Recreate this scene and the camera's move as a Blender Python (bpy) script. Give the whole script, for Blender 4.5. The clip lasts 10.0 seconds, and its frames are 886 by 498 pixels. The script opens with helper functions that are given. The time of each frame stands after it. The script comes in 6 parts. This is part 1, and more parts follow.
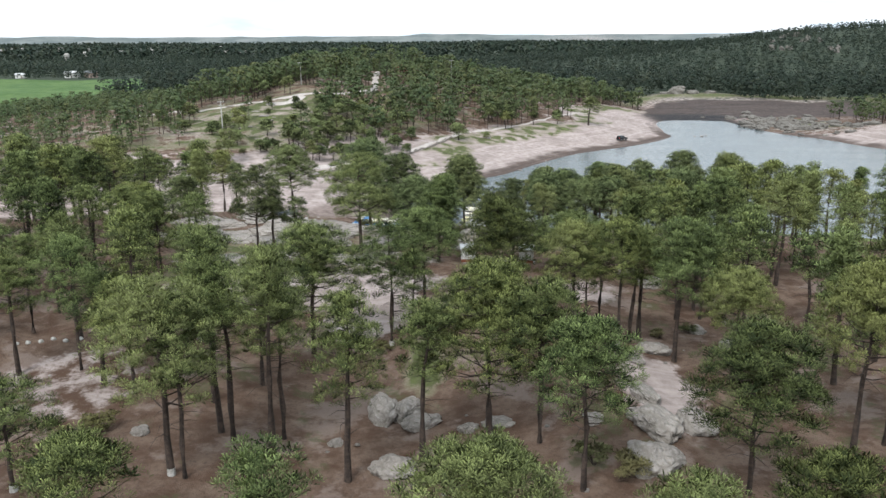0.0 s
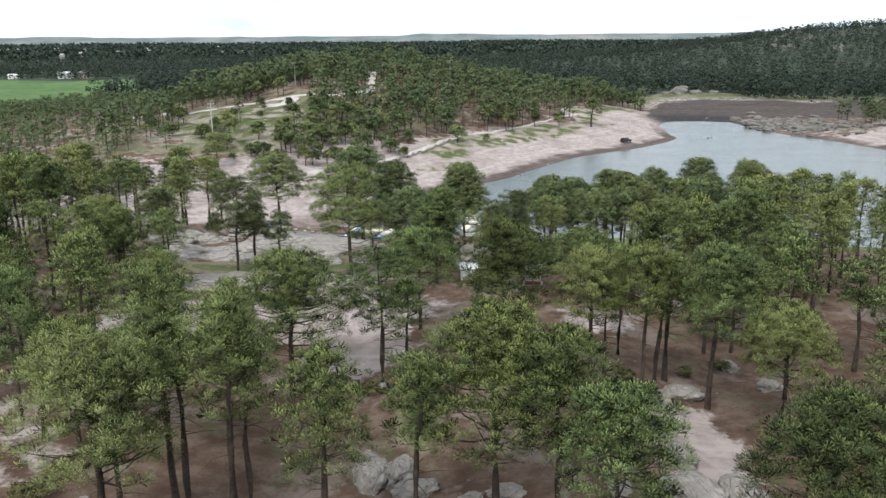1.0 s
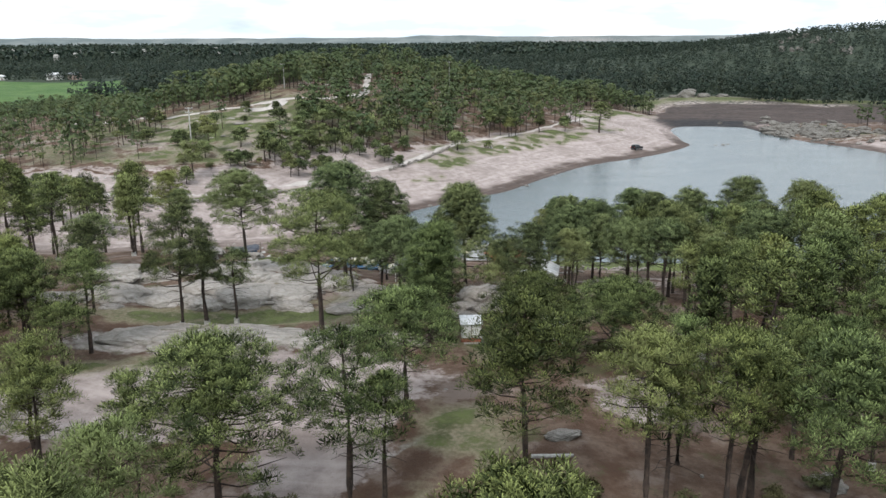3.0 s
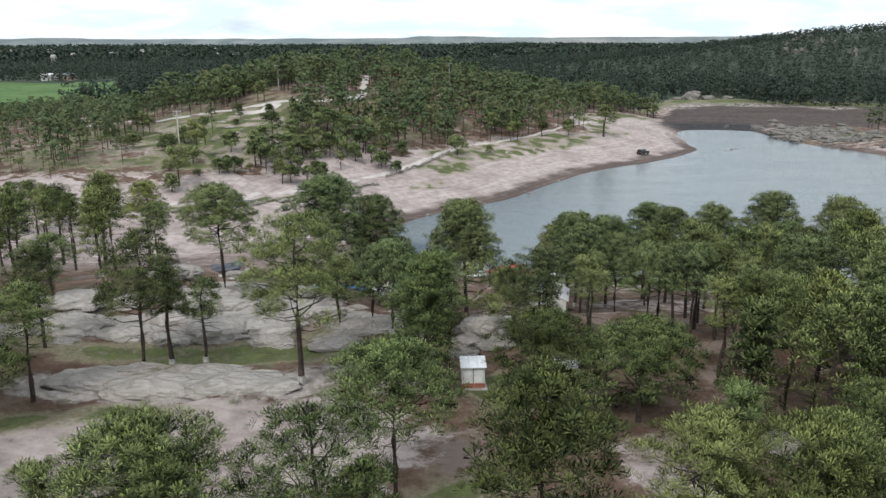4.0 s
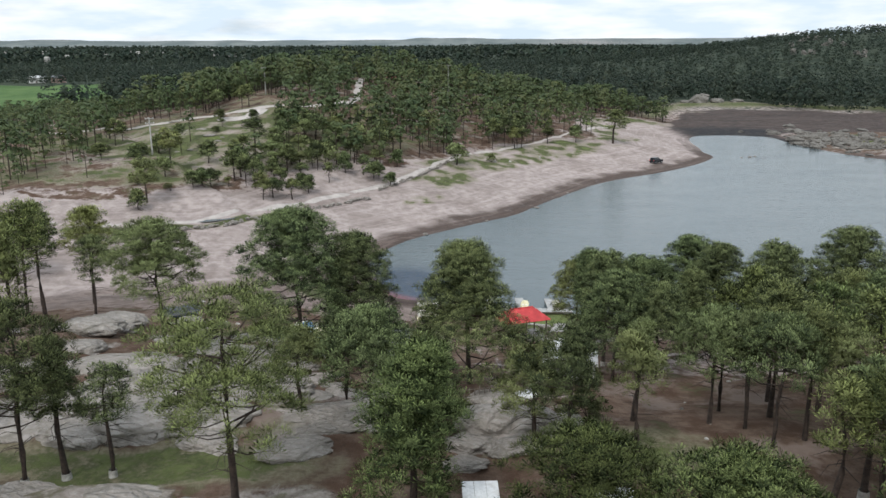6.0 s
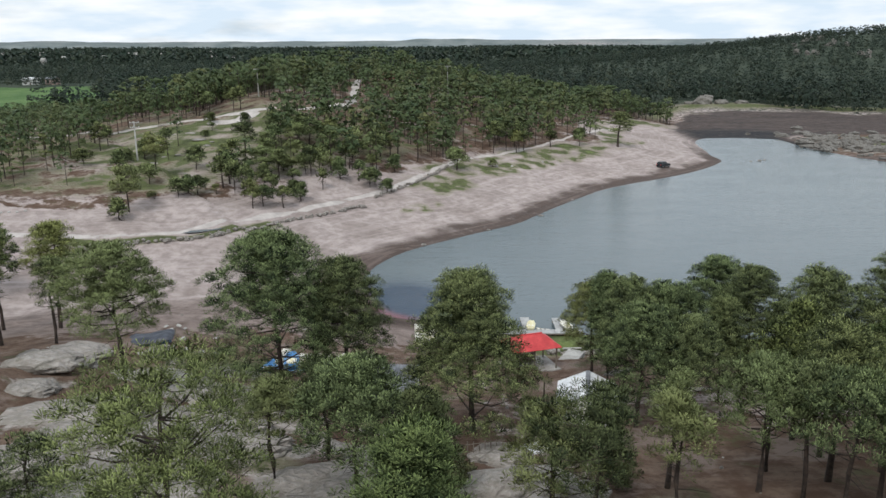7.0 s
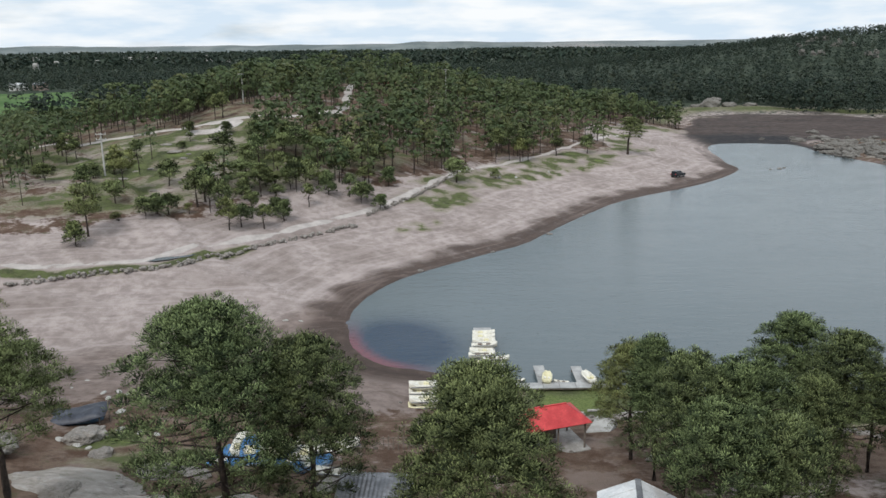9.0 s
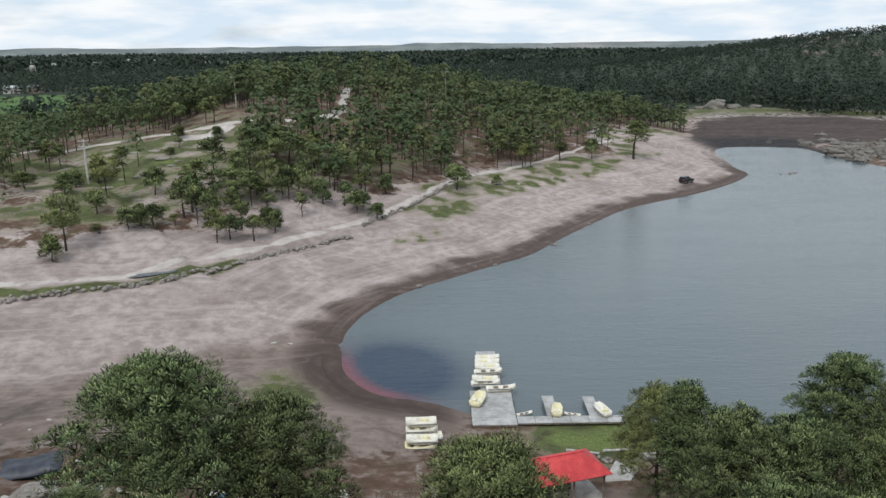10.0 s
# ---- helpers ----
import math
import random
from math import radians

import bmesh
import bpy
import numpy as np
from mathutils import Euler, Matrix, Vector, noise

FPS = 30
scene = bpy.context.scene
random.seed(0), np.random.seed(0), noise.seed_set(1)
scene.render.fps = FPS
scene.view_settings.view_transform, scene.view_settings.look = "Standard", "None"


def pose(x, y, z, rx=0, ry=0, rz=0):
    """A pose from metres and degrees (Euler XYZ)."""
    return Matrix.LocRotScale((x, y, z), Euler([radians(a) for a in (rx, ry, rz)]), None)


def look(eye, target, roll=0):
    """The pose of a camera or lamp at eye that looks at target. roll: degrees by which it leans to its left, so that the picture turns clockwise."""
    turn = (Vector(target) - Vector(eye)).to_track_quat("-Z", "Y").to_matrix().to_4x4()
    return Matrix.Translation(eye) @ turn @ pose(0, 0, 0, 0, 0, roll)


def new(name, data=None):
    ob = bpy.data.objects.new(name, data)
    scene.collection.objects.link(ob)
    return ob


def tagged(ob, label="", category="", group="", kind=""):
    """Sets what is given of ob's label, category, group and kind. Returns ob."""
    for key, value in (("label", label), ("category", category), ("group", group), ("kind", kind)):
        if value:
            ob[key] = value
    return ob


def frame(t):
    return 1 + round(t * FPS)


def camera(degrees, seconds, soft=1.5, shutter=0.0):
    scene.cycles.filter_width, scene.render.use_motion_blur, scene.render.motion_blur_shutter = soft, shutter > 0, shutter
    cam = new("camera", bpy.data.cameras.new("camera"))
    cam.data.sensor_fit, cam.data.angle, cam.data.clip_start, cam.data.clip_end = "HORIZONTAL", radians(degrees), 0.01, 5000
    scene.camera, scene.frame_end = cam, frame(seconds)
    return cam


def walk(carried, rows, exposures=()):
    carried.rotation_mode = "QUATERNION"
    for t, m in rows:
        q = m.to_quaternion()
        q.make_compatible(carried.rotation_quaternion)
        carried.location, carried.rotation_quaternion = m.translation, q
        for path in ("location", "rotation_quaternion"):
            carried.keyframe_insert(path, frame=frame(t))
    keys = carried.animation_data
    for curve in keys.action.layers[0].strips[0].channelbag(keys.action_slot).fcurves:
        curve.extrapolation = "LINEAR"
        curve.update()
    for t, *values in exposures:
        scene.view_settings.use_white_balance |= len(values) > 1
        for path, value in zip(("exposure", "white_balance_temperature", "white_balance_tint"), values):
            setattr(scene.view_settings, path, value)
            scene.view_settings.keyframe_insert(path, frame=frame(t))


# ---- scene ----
cam = camera(57.8, 10.0, soft=1.5)
METRES, EYE, TILT, LEAN, TURN = 85.0, 36.6, -14.8, 0.3, 0.0
ROWS = [
    (0.0, 0.0, 0.0, 0.0, 0.0, 0.0, 0.0),
    (0.5, 0.0005, 0.05, 0.013, -0.04, -0.01, 0.06),
    (1.0, 0.0011, 0.1005, 0.0247, -0.07, -0.02, 0.11),
    (1.5, 0.0019, 0.1513, 0.0356, -0.1, -0.01, 0.14),
    (2.0, 0.0029, 0.2031, 0.0467, -0.11, 0.02, 0.09),
    (2.5, 0.0041, 0.2552, 0.0582, -0.11, 0.07, 0.04),
    (4.0, 0.007, 0.4082, 0.0968, -0.13, 0.17, -0.1),
    (4.5, 0.0079, 0.459, 0.1093, -0.14, 0.19, -0.14),
    (5.0, 0.0085, 0.5087, 0.1217, -0.16, 0.2, -0.14),
    (5.5, 0.0094, 0.559, 0.1336, -0.16, 0.25, -0.09),
    (7.0, 0.0106, 0.7046, 0.1679, -0.2, 0.35, 0.02),
    (7.5, 0.0107, 0.7516, 0.1793, -0.22, 0.41, 0.11),
    (8.0, 0.0109, 0.7974, 0.1909, -0.25, 0.44, 0.2),
    (8.5, 0.0109, 0.8427, 0.2023, -0.26, 0.48, 0.3),
    (9.0, 0.0109, 0.887, 0.2135, -0.28, 0.53, 0.38),
    (9.5, 0.0112, 0.9297, 0.2248, -0.28, 0.58, 0.44),
    (10.0, 0.0113, 0.9714, 0.2366, -0.29, 0.62, 0.48),
]
walk(cam, [(t, pose(0, 0, EYE, TILT, LEAN, TURN) @ pose(METRES * x, METRES * y, METRES * z, 90 + pitch, roll, yaw)) for t, x, y, z, yaw, pitch, roll in ROWS],
     exposures=((0.0, 0.50), (2.5, 0.41), (5.5, 0.13), (10.0, -0.06)))

# ---- light ----
SUN_UP, SUN_ROUND = 52.0, 205.0
world = bpy.data.worlds.new("sky")
scene.world = world
world.use_nodes = True
wn, wl = world.node_tree.nodes, world.node_tree.links
wn.clear()
w_out = wn.new("ShaderNodeOutputWorld")
w_bg = wn.new("ShaderNodeBackground")
w_sky = wn.new("ShaderNodeTexSky")
w_sky.sky_type, w_sky.sun_disc = "NISHITA", False
w_sky.sun_elevation, w_sky.sun_rotation = radians(SUN_UP), radians(SUN_ROUND)
w_sky.air_density, w_sky.dust_density = 1.0, 1.5
w_co = wn.new("ShaderNodeTexCoord")
w_map = wn.new("ShaderNodeMapping")
w_map.inputs["Scale"].default_value = (1.0, 1.0, 5.0)
w_cl = wn.new("ShaderNodeTexNoise")
w_cl.inputs["Scale"].default_value, w_cl.inputs["Detail"].default_value, w_cl.inputs["Roughness"].default_value = 5.0, 7.0, 0.58
w_ramp = wn.new("ShaderNodeValToRGB")
w_ramp.color_ramp.elements[0].color = (0.72, 0.72, 0.72, 1)
w_ramp.color_ramp.elements[0].position, w_ramp.color_ramp.elements[1].position = 0.24, 0.42
w_mix = wn.new("ShaderNodeMix")
w_mix.data_type = "RGBA"
w_lump = wn.new("ShaderNodeTexNoise")
w_lump.inputs["Scale"].default_value, w_lump.inputs["Detail"].default_value = 9.0, 6.0
w_tone = wn.new("ShaderNodeMix")
w_tone.data_type = "RGBA"
w_tone.inputs["A"].default_value, w_tone.inputs["B"].default_value = (6.7, 7.9, 9.1, 1), (9.3, 9.6, 9.8, 1)
w_step = wn.new("ShaderNodeMapRange")
w_step.inputs["From Min"].default_value, w_step.inputs["From Max"].default_value = 0.40, 0.62
wl.new(w_map.outputs["Vector"], w_lump.inputs["Vector"])
wl.new(w_lump.outputs["Fac"], w_step.inputs["Value"])
wl.new(w_step.outputs["Result"], w_tone.inputs["Factor"])
wl.new(w_tone.outputs["Result"], w_mix.inputs["B"])
wl.new(w_co.outputs["Generated"], w_map.inputs["Vector"])
wl.new(w_map.outputs["Vector"], w_cl.inputs["Vector"])
wl.new(w_cl.outputs["Fac"], w_ramp.inputs["Fac"])
wl.new(w_ramp.outputs["Color"], w_mix.inputs["Factor"])
wl.new(w_sky.outputs["Color"], w_mix.inputs["A"])
wl.new(w_mix.outputs["Result"], w_bg.inputs["Color"])
wl.new(w_bg.outputs["Background"], w_out.inputs["Surface"])
w_bg.inputs["Strength"].default_value = 0.106

sun = new("sun", bpy.data.lights.new("sun", "SUN"))
sun.data.energy, sun.data.angle, sun.data.color = 1.85, radians(16), (1.0, 0.975, 0.94)
_a, _e = radians(SUN_ROUND), radians(SUN_UP)
sun.matrix_world = look((math.sin(_a) * math.cos(_e) * 500, math.cos(_a) * math.cos(_e) * 500, math.sin(_e) * 500), (0, 0, 0))

# ---- materials ----
def nodes_of(name):
    m = bpy.data.materials.new(name)
    m.use_nodes = True
    nt = m.node_tree
    return m, nt, nt.nodes["Principled BSDF"]


def add(nt, kind, **values):
    n = nt.nodes.new(kind)
    for k, v in values.items():
        n.inputs[k.replace("_", " ")].default_value = v
    return n


def mixrgb(nt, fac, a, b, mode="MIX"):
    n = nt.nodes.new("ShaderNodeMix")
    n.data_type, n.blend_type = "RGBA", mode
    for sock, v in (("Factor", fac), ("A", a), ("B", b)):
        if isinstance(v, (int, float)):
            n.inputs[sock].default_value = v
        elif isinstance(v, tuple):
            n.inputs[sock].default_value = (*v, 1) if len(v) == 3 else v
        else:
            nt.links.new(v, n.inputs[sock])
    return n.outputs["Result"]


def maths(nt, op, a, b=0.0, c=None, clamp=False):
    n = nt.nodes.new("ShaderNodeMath")
    n.operation, n.use_clamp = op, clamp
    for i, v in enumerate((a, b) if c is None else (a, b, c)):
        if isinstance(v, (int, float)):
            n.inputs[i].default_value = v
        else:
            nt.links.new(v, n.inputs[i])
    return n.outputs[0]


def grain(nt, scale, detail=4.0, rough=0.6, vector=None):
    n = add(nt, "ShaderNodeTexNoise", Scale=scale, Detail=detail, Roughness=rough)
    if vector is None:
        vector = nt.nodes.new("ShaderNodeTexCoord").outputs["Object"]
    nt.links.new(vector, n.inputs["Vector"])
    return n.outputs["Fac"]


def step(nt, v, lo, hi):
    n = nt.nodes.new("ShaderNodeMapRange")
    n.interpolation_type = "SMOOTHSTEP"
    n.inputs["From Min"].default_value, n.inputs["From Max"].default_value = lo, hi
    nt.links.new(v, n.inputs["Value"])
    return n.outputs["Result"]


def bump(nt, bsdf, height, strength, distance):
    b = add(nt, "ShaderNodeBump", Strength=strength, Distance=distance)
    nt.links.new(height, b.inputs["Height"])
    nt.links.new(b.outputs["Normal"], bsdf.inputs["Normal"])


def surface(name, dark, light, scale, rough=0.8, metal=0.0, relief=0.02, stain=None, vary=0.0):
    """A material of two colours in grain of two sizes, with relief."""
    m, nt, p = nodes_of(name)
    big, fine = grain(nt, scale, 5), grain(nt, scale * 7, 4)
    col = mixrgb(nt, step(nt, big, 0.35, 0.65), dark, light)
    col = mixrgb(nt, maths(nt, "MULTIPLY", step(nt, fine, 0.4, 0.7), 0.35), col, tuple(0.6 * c for c in dark))
    if stain:
        col = mixrgb(nt, maths(nt, "MULTIPLY", step(nt, grain(nt, scale * 0.4, 6), 0.5, 0.62), 0.7), col, stain)
    if vary:
        info = nt.nodes.new("ShaderNodeObjectInfo")
        col = mixrgb(nt, maths(nt, "MULTIPLY", info.outputs["Random"], vary), col, tuple(0.45 * c for c in dark))
    nt.links.new(col, p.inputs["Base Color"])
    p.inputs["Roughness"].default_value, p.inputs["Metallic"].default_value = rough, metal
    bump(nt, p, fine, 0.6, relief)
    return m


def needles(name, deep, lighter, dry, shared):
    """Pine foliage. shared: the hue changes from tree to tree by the object; otherwise by the mesh's own tint."""
    m, nt, p = nodes_of(name)
    if shared:
        tone = nt.nodes.new("ShaderNodeObjectInfo").outputs["Random"]
    else:
        a = nt.nodes.new("ShaderNodeAttribute")
        a.attribute_name = "tint"
        tone = a.outputs["Fac"]
    # tip marks carry painted crown shading: dark needle feet, lighter tops
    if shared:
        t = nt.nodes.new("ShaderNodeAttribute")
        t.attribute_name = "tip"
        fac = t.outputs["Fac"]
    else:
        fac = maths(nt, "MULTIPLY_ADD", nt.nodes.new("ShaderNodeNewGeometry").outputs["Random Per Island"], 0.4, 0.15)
    col = mixrgb(nt, fac, deep, lighter)
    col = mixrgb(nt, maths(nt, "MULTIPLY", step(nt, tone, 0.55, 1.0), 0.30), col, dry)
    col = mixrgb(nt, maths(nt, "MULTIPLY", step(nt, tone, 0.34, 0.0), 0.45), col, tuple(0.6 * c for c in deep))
    cool = maths(nt, "FRACT", maths(nt, "MULTIPLY", tone, 7.3))
    col = mixrgb(nt, maths(nt, "MULTIPLY", step(nt, cool, 0.5, 1.0), 0.5), col, (0.86, 1.0, 1.02), "MULTIPLY")
    col = mixrgb(nt, maths(nt, "MULTIPLY", step(nt, cool, 0.45, 0.0), 0.5), col, (1.18, 1.08, 0.92), "MULTIPLY")
    nt.links.new(col, p.inputs["Base Color"])
    p.inputs["Roughness"].default_value = 0.55
    p.inputs["Specular IOR Level"].default_value = 0.1
    tr = nt.nodes.new("ShaderNodeBsdfTranslucent")
    nt.links.new(col, tr.inputs["Color"])
    ms = nt.nodes.new("ShaderNodeMixShader")
    ms.inputs[0].default_value = 0.20
    nt.links.new(p.outputs[0], ms.inputs[1])
    nt.links.new(tr.outputs[0], ms.inputs[2])
    nt.links.new(ms.outputs[0], nt.nodes["Material Output"].inputs["Surface"])
    return m


# lighter and darker copies of the same needles, brightness put into the colour
M_NEEDLE = needles("pine_needles_lighter_copy", (0.026, 0.040, 0.017), (0.450, 0.535, 0.200), (0.36, 0.38, 0.16), True)
M_NEEDLE_DARK = needles("pine_needles_darker_copy", (0.024, 0.036, 0.019), (0.430, 0.505, 0.220), (0.32, 0.34, 0.14), True)
M_SHRUB = needles("shrub_leaves", (0.085, 0.085, 0.045), (0.24, 0.25, 0.105), (0.25, 0.19, 0.11), True)
M_NEEDLE_HILL = needles("pine_needles_hill", (0.050, 0.074, 0.037), (0.165, 0.207, 0.092), (0.19, 0.18, 0.08), False)
# far needles bluer and duller, distance haze put into their colour
M_NEEDLE_FAR = needles("pine_needles_far_haze", (0.025, 0.038, 0.031), (0.060, 0.080, 0.056), (0.085, 0.092, 0.056), False)
M_BARK = surface("pine_bark", (0.030, 0.022, 0.018), (0.075, 0.053, 0.042), 3.0, 0.9, 0, 0.03)


def cracks(nt, scale, wide, vector=None):
    """Irregular dark joints: 1 in the joint, 0 beside it."""
    if vector is None:
        vector = nt.nodes.new("ShaderNodeTexCoord").outputs["Object"]
    wob = add(nt, "ShaderNodeTexNoise", Scale=scale * 1.6, Detail=4.0)
    nt.links.new(vector, wob.inputs["Vector"])
    v = add(nt, "ShaderNodeTexVoronoi", Scale=scale)
    v.feature = "DISTANCE_TO_EDGE"
    mix = nt.nodes.new("ShaderNodeMix")
    mix.data_type = "VECTOR"
    mix.inputs["Factor"].default_value = 0.55 / max(scale, 0.3) * 0.5
    nt.links.new(vector, mix.inputs[4])
    far = nt.nodes.new("ShaderNodeVectorMath")
    far.operation = "MULTIPLY_ADD"
    far.inputs[1].default_value = (2.2, 2.2, 2.2)
    nt.links.new(wob.outputs["Color"], far.inputs[0])
    nt.links.new(vector, far.inputs[2])
    nt.links.new(far.outputs[0], mix.inputs[5])
    nt.links.new(mix.outputs[1], v.inputs["Vector"])
    return step(nt, v.outputs["Distance"], wide, 0.0)


def granite(name, shade):
    m, nt, p = nodes_of(name)
    a, b, c = grain(nt, 0.7, 6, 0.65), grain(nt, 3.2, 6, 0.7), grain(nt, 11.0, 4, 0.7)
    col = mixrgb(nt, step(nt, a, 0.36, 0.64), (0.29, 0.262, 0.24), (0.46, 0.42, 0.39))
    col = mixrgb(nt, maths(nt, "MULTIPLY", step(nt, b, 0.52, 0.62), 0.5), col, (0.16, 0.155, 0.115))
    col = mixrgb(nt, maths(nt, "MULTIPLY", step(nt, c, 0.50, 0.60), 0.7), col, (0.42, 0.405, 0.38))
    split = cracks(nt, 0.55, 0.09)
    col = mixrgb(nt, maths(nt, "MULTIPLY", split, 0.3), col, (0.10, 0.09, 0.06))
    knob = cracks(nt, 2.4, 0.22)
    col = mixrgb(nt, maths(nt, "MULTIPLY", knob, 0.25), col, (0.15, 0.135, 0.105))
    split = maths(nt, "MAXIMUM", split, maths(nt, "MULTIPLY", knob, 0.6))
    info = nt.nodes.new("ShaderNodeObjectInfo")
    col = mixrgb(nt, maths(nt, "MULTIPLY", info.outputs["Random"], 0.3), col, (0.30, 0.265, 0.235))
    col = mixrgb(nt, shade, col, (0.085, 0.085, 0.075))
    nt.links.new(col, p.inputs["Base Color"])
    p.inputs["Roughness"].default_value = 0.92
    bump(nt, p, maths(nt, "SUBTRACT", maths(nt, "ADD", b, maths(nt, "MULTIPLY", c, 0.6)), split), 0.8, 0.30)
    return m


# the same granite twice, the second mixed darker for the far rocks
M_ROCK, M_DARKROCK = granite("granite", 0.0), granite("darker_granite", 0.55)
M_LIME = surface("lime_wash", (0.30, 0.29, 0.27), (0.52, 0.51, 0.48), 4.0, 0.9, 0, 0.01)


def ground_material():
    m, nt, p = nodes_of("ground_soil")
    at, alpha = {}, {}
    for layer in ("cover", "kinds"):
        a = nt.nodes.new("ShaderNodeAttribute")
        a.attribute_name = layer
        s = nt.nodes.new("ShaderNodeSeparateColor")
        nt.links.new(a.outputs["Color"], s.inputs[0])
        at[layer] = s.outputs
        alpha[layer] = a.outputs["Alpha"]
    xyz = nt.nodes.new("ShaderNodeSeparateXYZ")
    nt.links.new(nt.nodes.new("ShaderNodeTexCoord").outputs["Object"], xyz.inputs[0])
    sepy = xyz.outputs["Y"]
    a = nt.nodes.new("ShaderNodeAttribute")
    a.attribute_name = "strand"
    lines = grain(nt, 6.0, 5, 0.62, a.outputs["Vector"])
    n1, n2, n3, n4 = grain(nt, 0.09, 6, 0.6), grain(nt, 0.55, 6, 0.65), grain(nt, 3.5, 5, 0.65), grain(nt, 14.0, 3, 0.6)

    def mask(v, noisy, amount, lo=0.42, hi=0.58):
        return step(nt, maths(nt, "MULTIPLY_ADD", maths(nt, "SUBTRACT", noisy, 0.5), amount, v), lo, hi)

    litter = mixrgb(nt, step(nt, n2, 0.35, 0.68), (0.098, 0.058, 0.040), (0.188, 0.134, 0.102))
    litter = mixrgb(nt, maths(nt, "MULTIPLY", step(nt, n3, 0.5, 0.7), 0.5), litter, (0.07, 0.05, 0.04))
    litter = mixrgb(nt, maths(nt, "MULTIPLY", step(nt, grain(nt, 0.16, 6, 0.68), 0.53, 0.62), 0.65), litter, (0.27, 0.215, 0.188))
    litter = mixrgb(nt, maths(nt, "MULTIPLY", step(nt, grain(nt, 0.21, 6, 0.7), 0.56, 0.64), 0.6), litter, (0.088, 0.100, 0.045))
    sand = mixrgb(nt, step(nt, n2, 0.34, 0.66), (0.30, 0.25, 0.233), (0.465, 0.397, 0.375))
    sand = mixrgb(nt, maths(nt, "MULTIPLY", step(nt, n1, 0.45, 0.62), 0.5), sand, (0.215, 0.172, 0.152))
    sand = mixrgb(nt, maths(nt, "MULTIPLY", step(nt, n3, 0.55, 0.72), 0.35), sand, (0.175, 0.148, 0.135))
    sand = mixrgb(nt, maths(nt, "MULTIPLY", step(nt, lines, 0.48, 0.70), 0.55), sand, (0.52, 0.443, 0.425))
    sand = mixrgb(nt, maths(nt, "MULTIPLY", step(nt, lines, 0.46, 0.28), 0.4), sand, (0.185, 0.145, 0.13))
    sep = nt.nodes.new("ShaderNodeSeparateColor")
    nt.links.new(a.outputs["Color"], sep.inputs[0])
    sand = mixrgb(nt, sep.outputs[2], sand, mixrgb(nt, step(nt, n2, 0.35, 0.65), (0.145, 0.108, 0.092), (0.25, 0.195, 0.172)))
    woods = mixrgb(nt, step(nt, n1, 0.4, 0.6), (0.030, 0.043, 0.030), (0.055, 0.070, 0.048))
    # beyond 3600 m bluish grey, distance haze put into the ground's colour
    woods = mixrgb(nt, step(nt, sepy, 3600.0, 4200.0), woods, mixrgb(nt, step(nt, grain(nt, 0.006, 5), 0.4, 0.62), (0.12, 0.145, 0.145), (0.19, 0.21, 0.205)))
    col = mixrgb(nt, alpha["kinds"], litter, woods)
    col = mixrgb(nt, mask(at["cover"][0], n2, 0.9), col, sand)
    rock = mixrgb(nt, step(nt, n2, 0.35, 0.65), (0.31, 0.275, 0.255), (0.49, 0.44, 0.41))
    rock = mixrgb(nt, maths(nt, "MULTIPLY", step(nt, n3, 0.52, 0.68), 0.4), rock, (0.22, 0.20, 0.165))
    rock = mixrgb(nt, maths(nt, "MULTIPLY", step(nt, n4, 0.52, 0.62), 0.55), rock, (0.46, 0.44, 0.41))
    rock = mixrgb(nt, maths(nt, "MULTIPLY", step(nt, grain(nt, 0.30, 5, 0.65), 0.53, 0.60), 0.7), rock, (0.120, 0.118, 0.060))
    joint = cracks(nt, 0.22, 0.10)
    rock = mixrgb(nt, maths(nt, "MULTIPLY", joint, 0.45), rock, (0.10, 0.10, 0.055))
    knob = cracks(nt, 1.9, 0.24)
    rock = mixrgb(nt, maths(nt, "MULTIPLY", knob, 0.22), rock, (0.17, 0.118, 0.092))
    joint = maths(nt, "MAXIMUM", joint, maths(nt, "MULTIPLY", knob, 0.5))
    bare = mask(at["kinds"][0], n2, 0.8)
    col = mixrgb(nt, bare, col, rock)
    grass = mixrgb(nt, step(nt, n2, 0.35, 0.65), (0.056, 0.068, 0.028), (0.112, 0.135, 0.050))
    grass = mixrgb(nt, maths(nt, "MULTIPLY", step(nt, n3, 0.45, 0.7), 0.5), grass, (0.17, 0.145, 0.10))
    lush = mixrgb(nt, step(nt, n3, 0.35, 0.65), (0.10, 0.135, 0.042), (0.185, 0.225, 0.075))
    grass = mixrgb(nt, step(nt, at["cover"][1], 0.75, 0.98), grass, lush)
    turf = mixrgb(nt, step(nt, n3, 0.35, 0.68), (0.165, 0.155, 0.095), (0.285, 0.262, 0.185))
    col = mixrgb(nt, maths(nt, "MULTIPLY", mask(at["cover"][1], n2, 0.8, 0.16, 0.46), 0.75), col, turf)
    col = mixrgb(nt, mask(at["cover"][1], n2, 0.9), col, grass)
    mud = mixrgb(nt, step(nt, n2, 0.35, 0.65), (0.062, 0.045, 0.039), (0.118, 0.088, 0.076))
    mud = mixrgb(nt, maths(nt, "MULTIPLY", step(nt, lines, 0.50, 0.66), 0.6), mud, (0.20, 0.155, 0.138))
    mud = mixrgb(nt, maths(nt, "MULTIPLY", step(nt, lines, 0.44, 0.32), 0.5), mud, (0.040, 0.031, 0.028))
    mud = mixrgb(nt, alpha["cover"], mud, mixrgb(nt, step(nt, n2, 0.4, 0.6), (0.020, 0.022, 0.026), (0.040, 0.038, 0.040)))
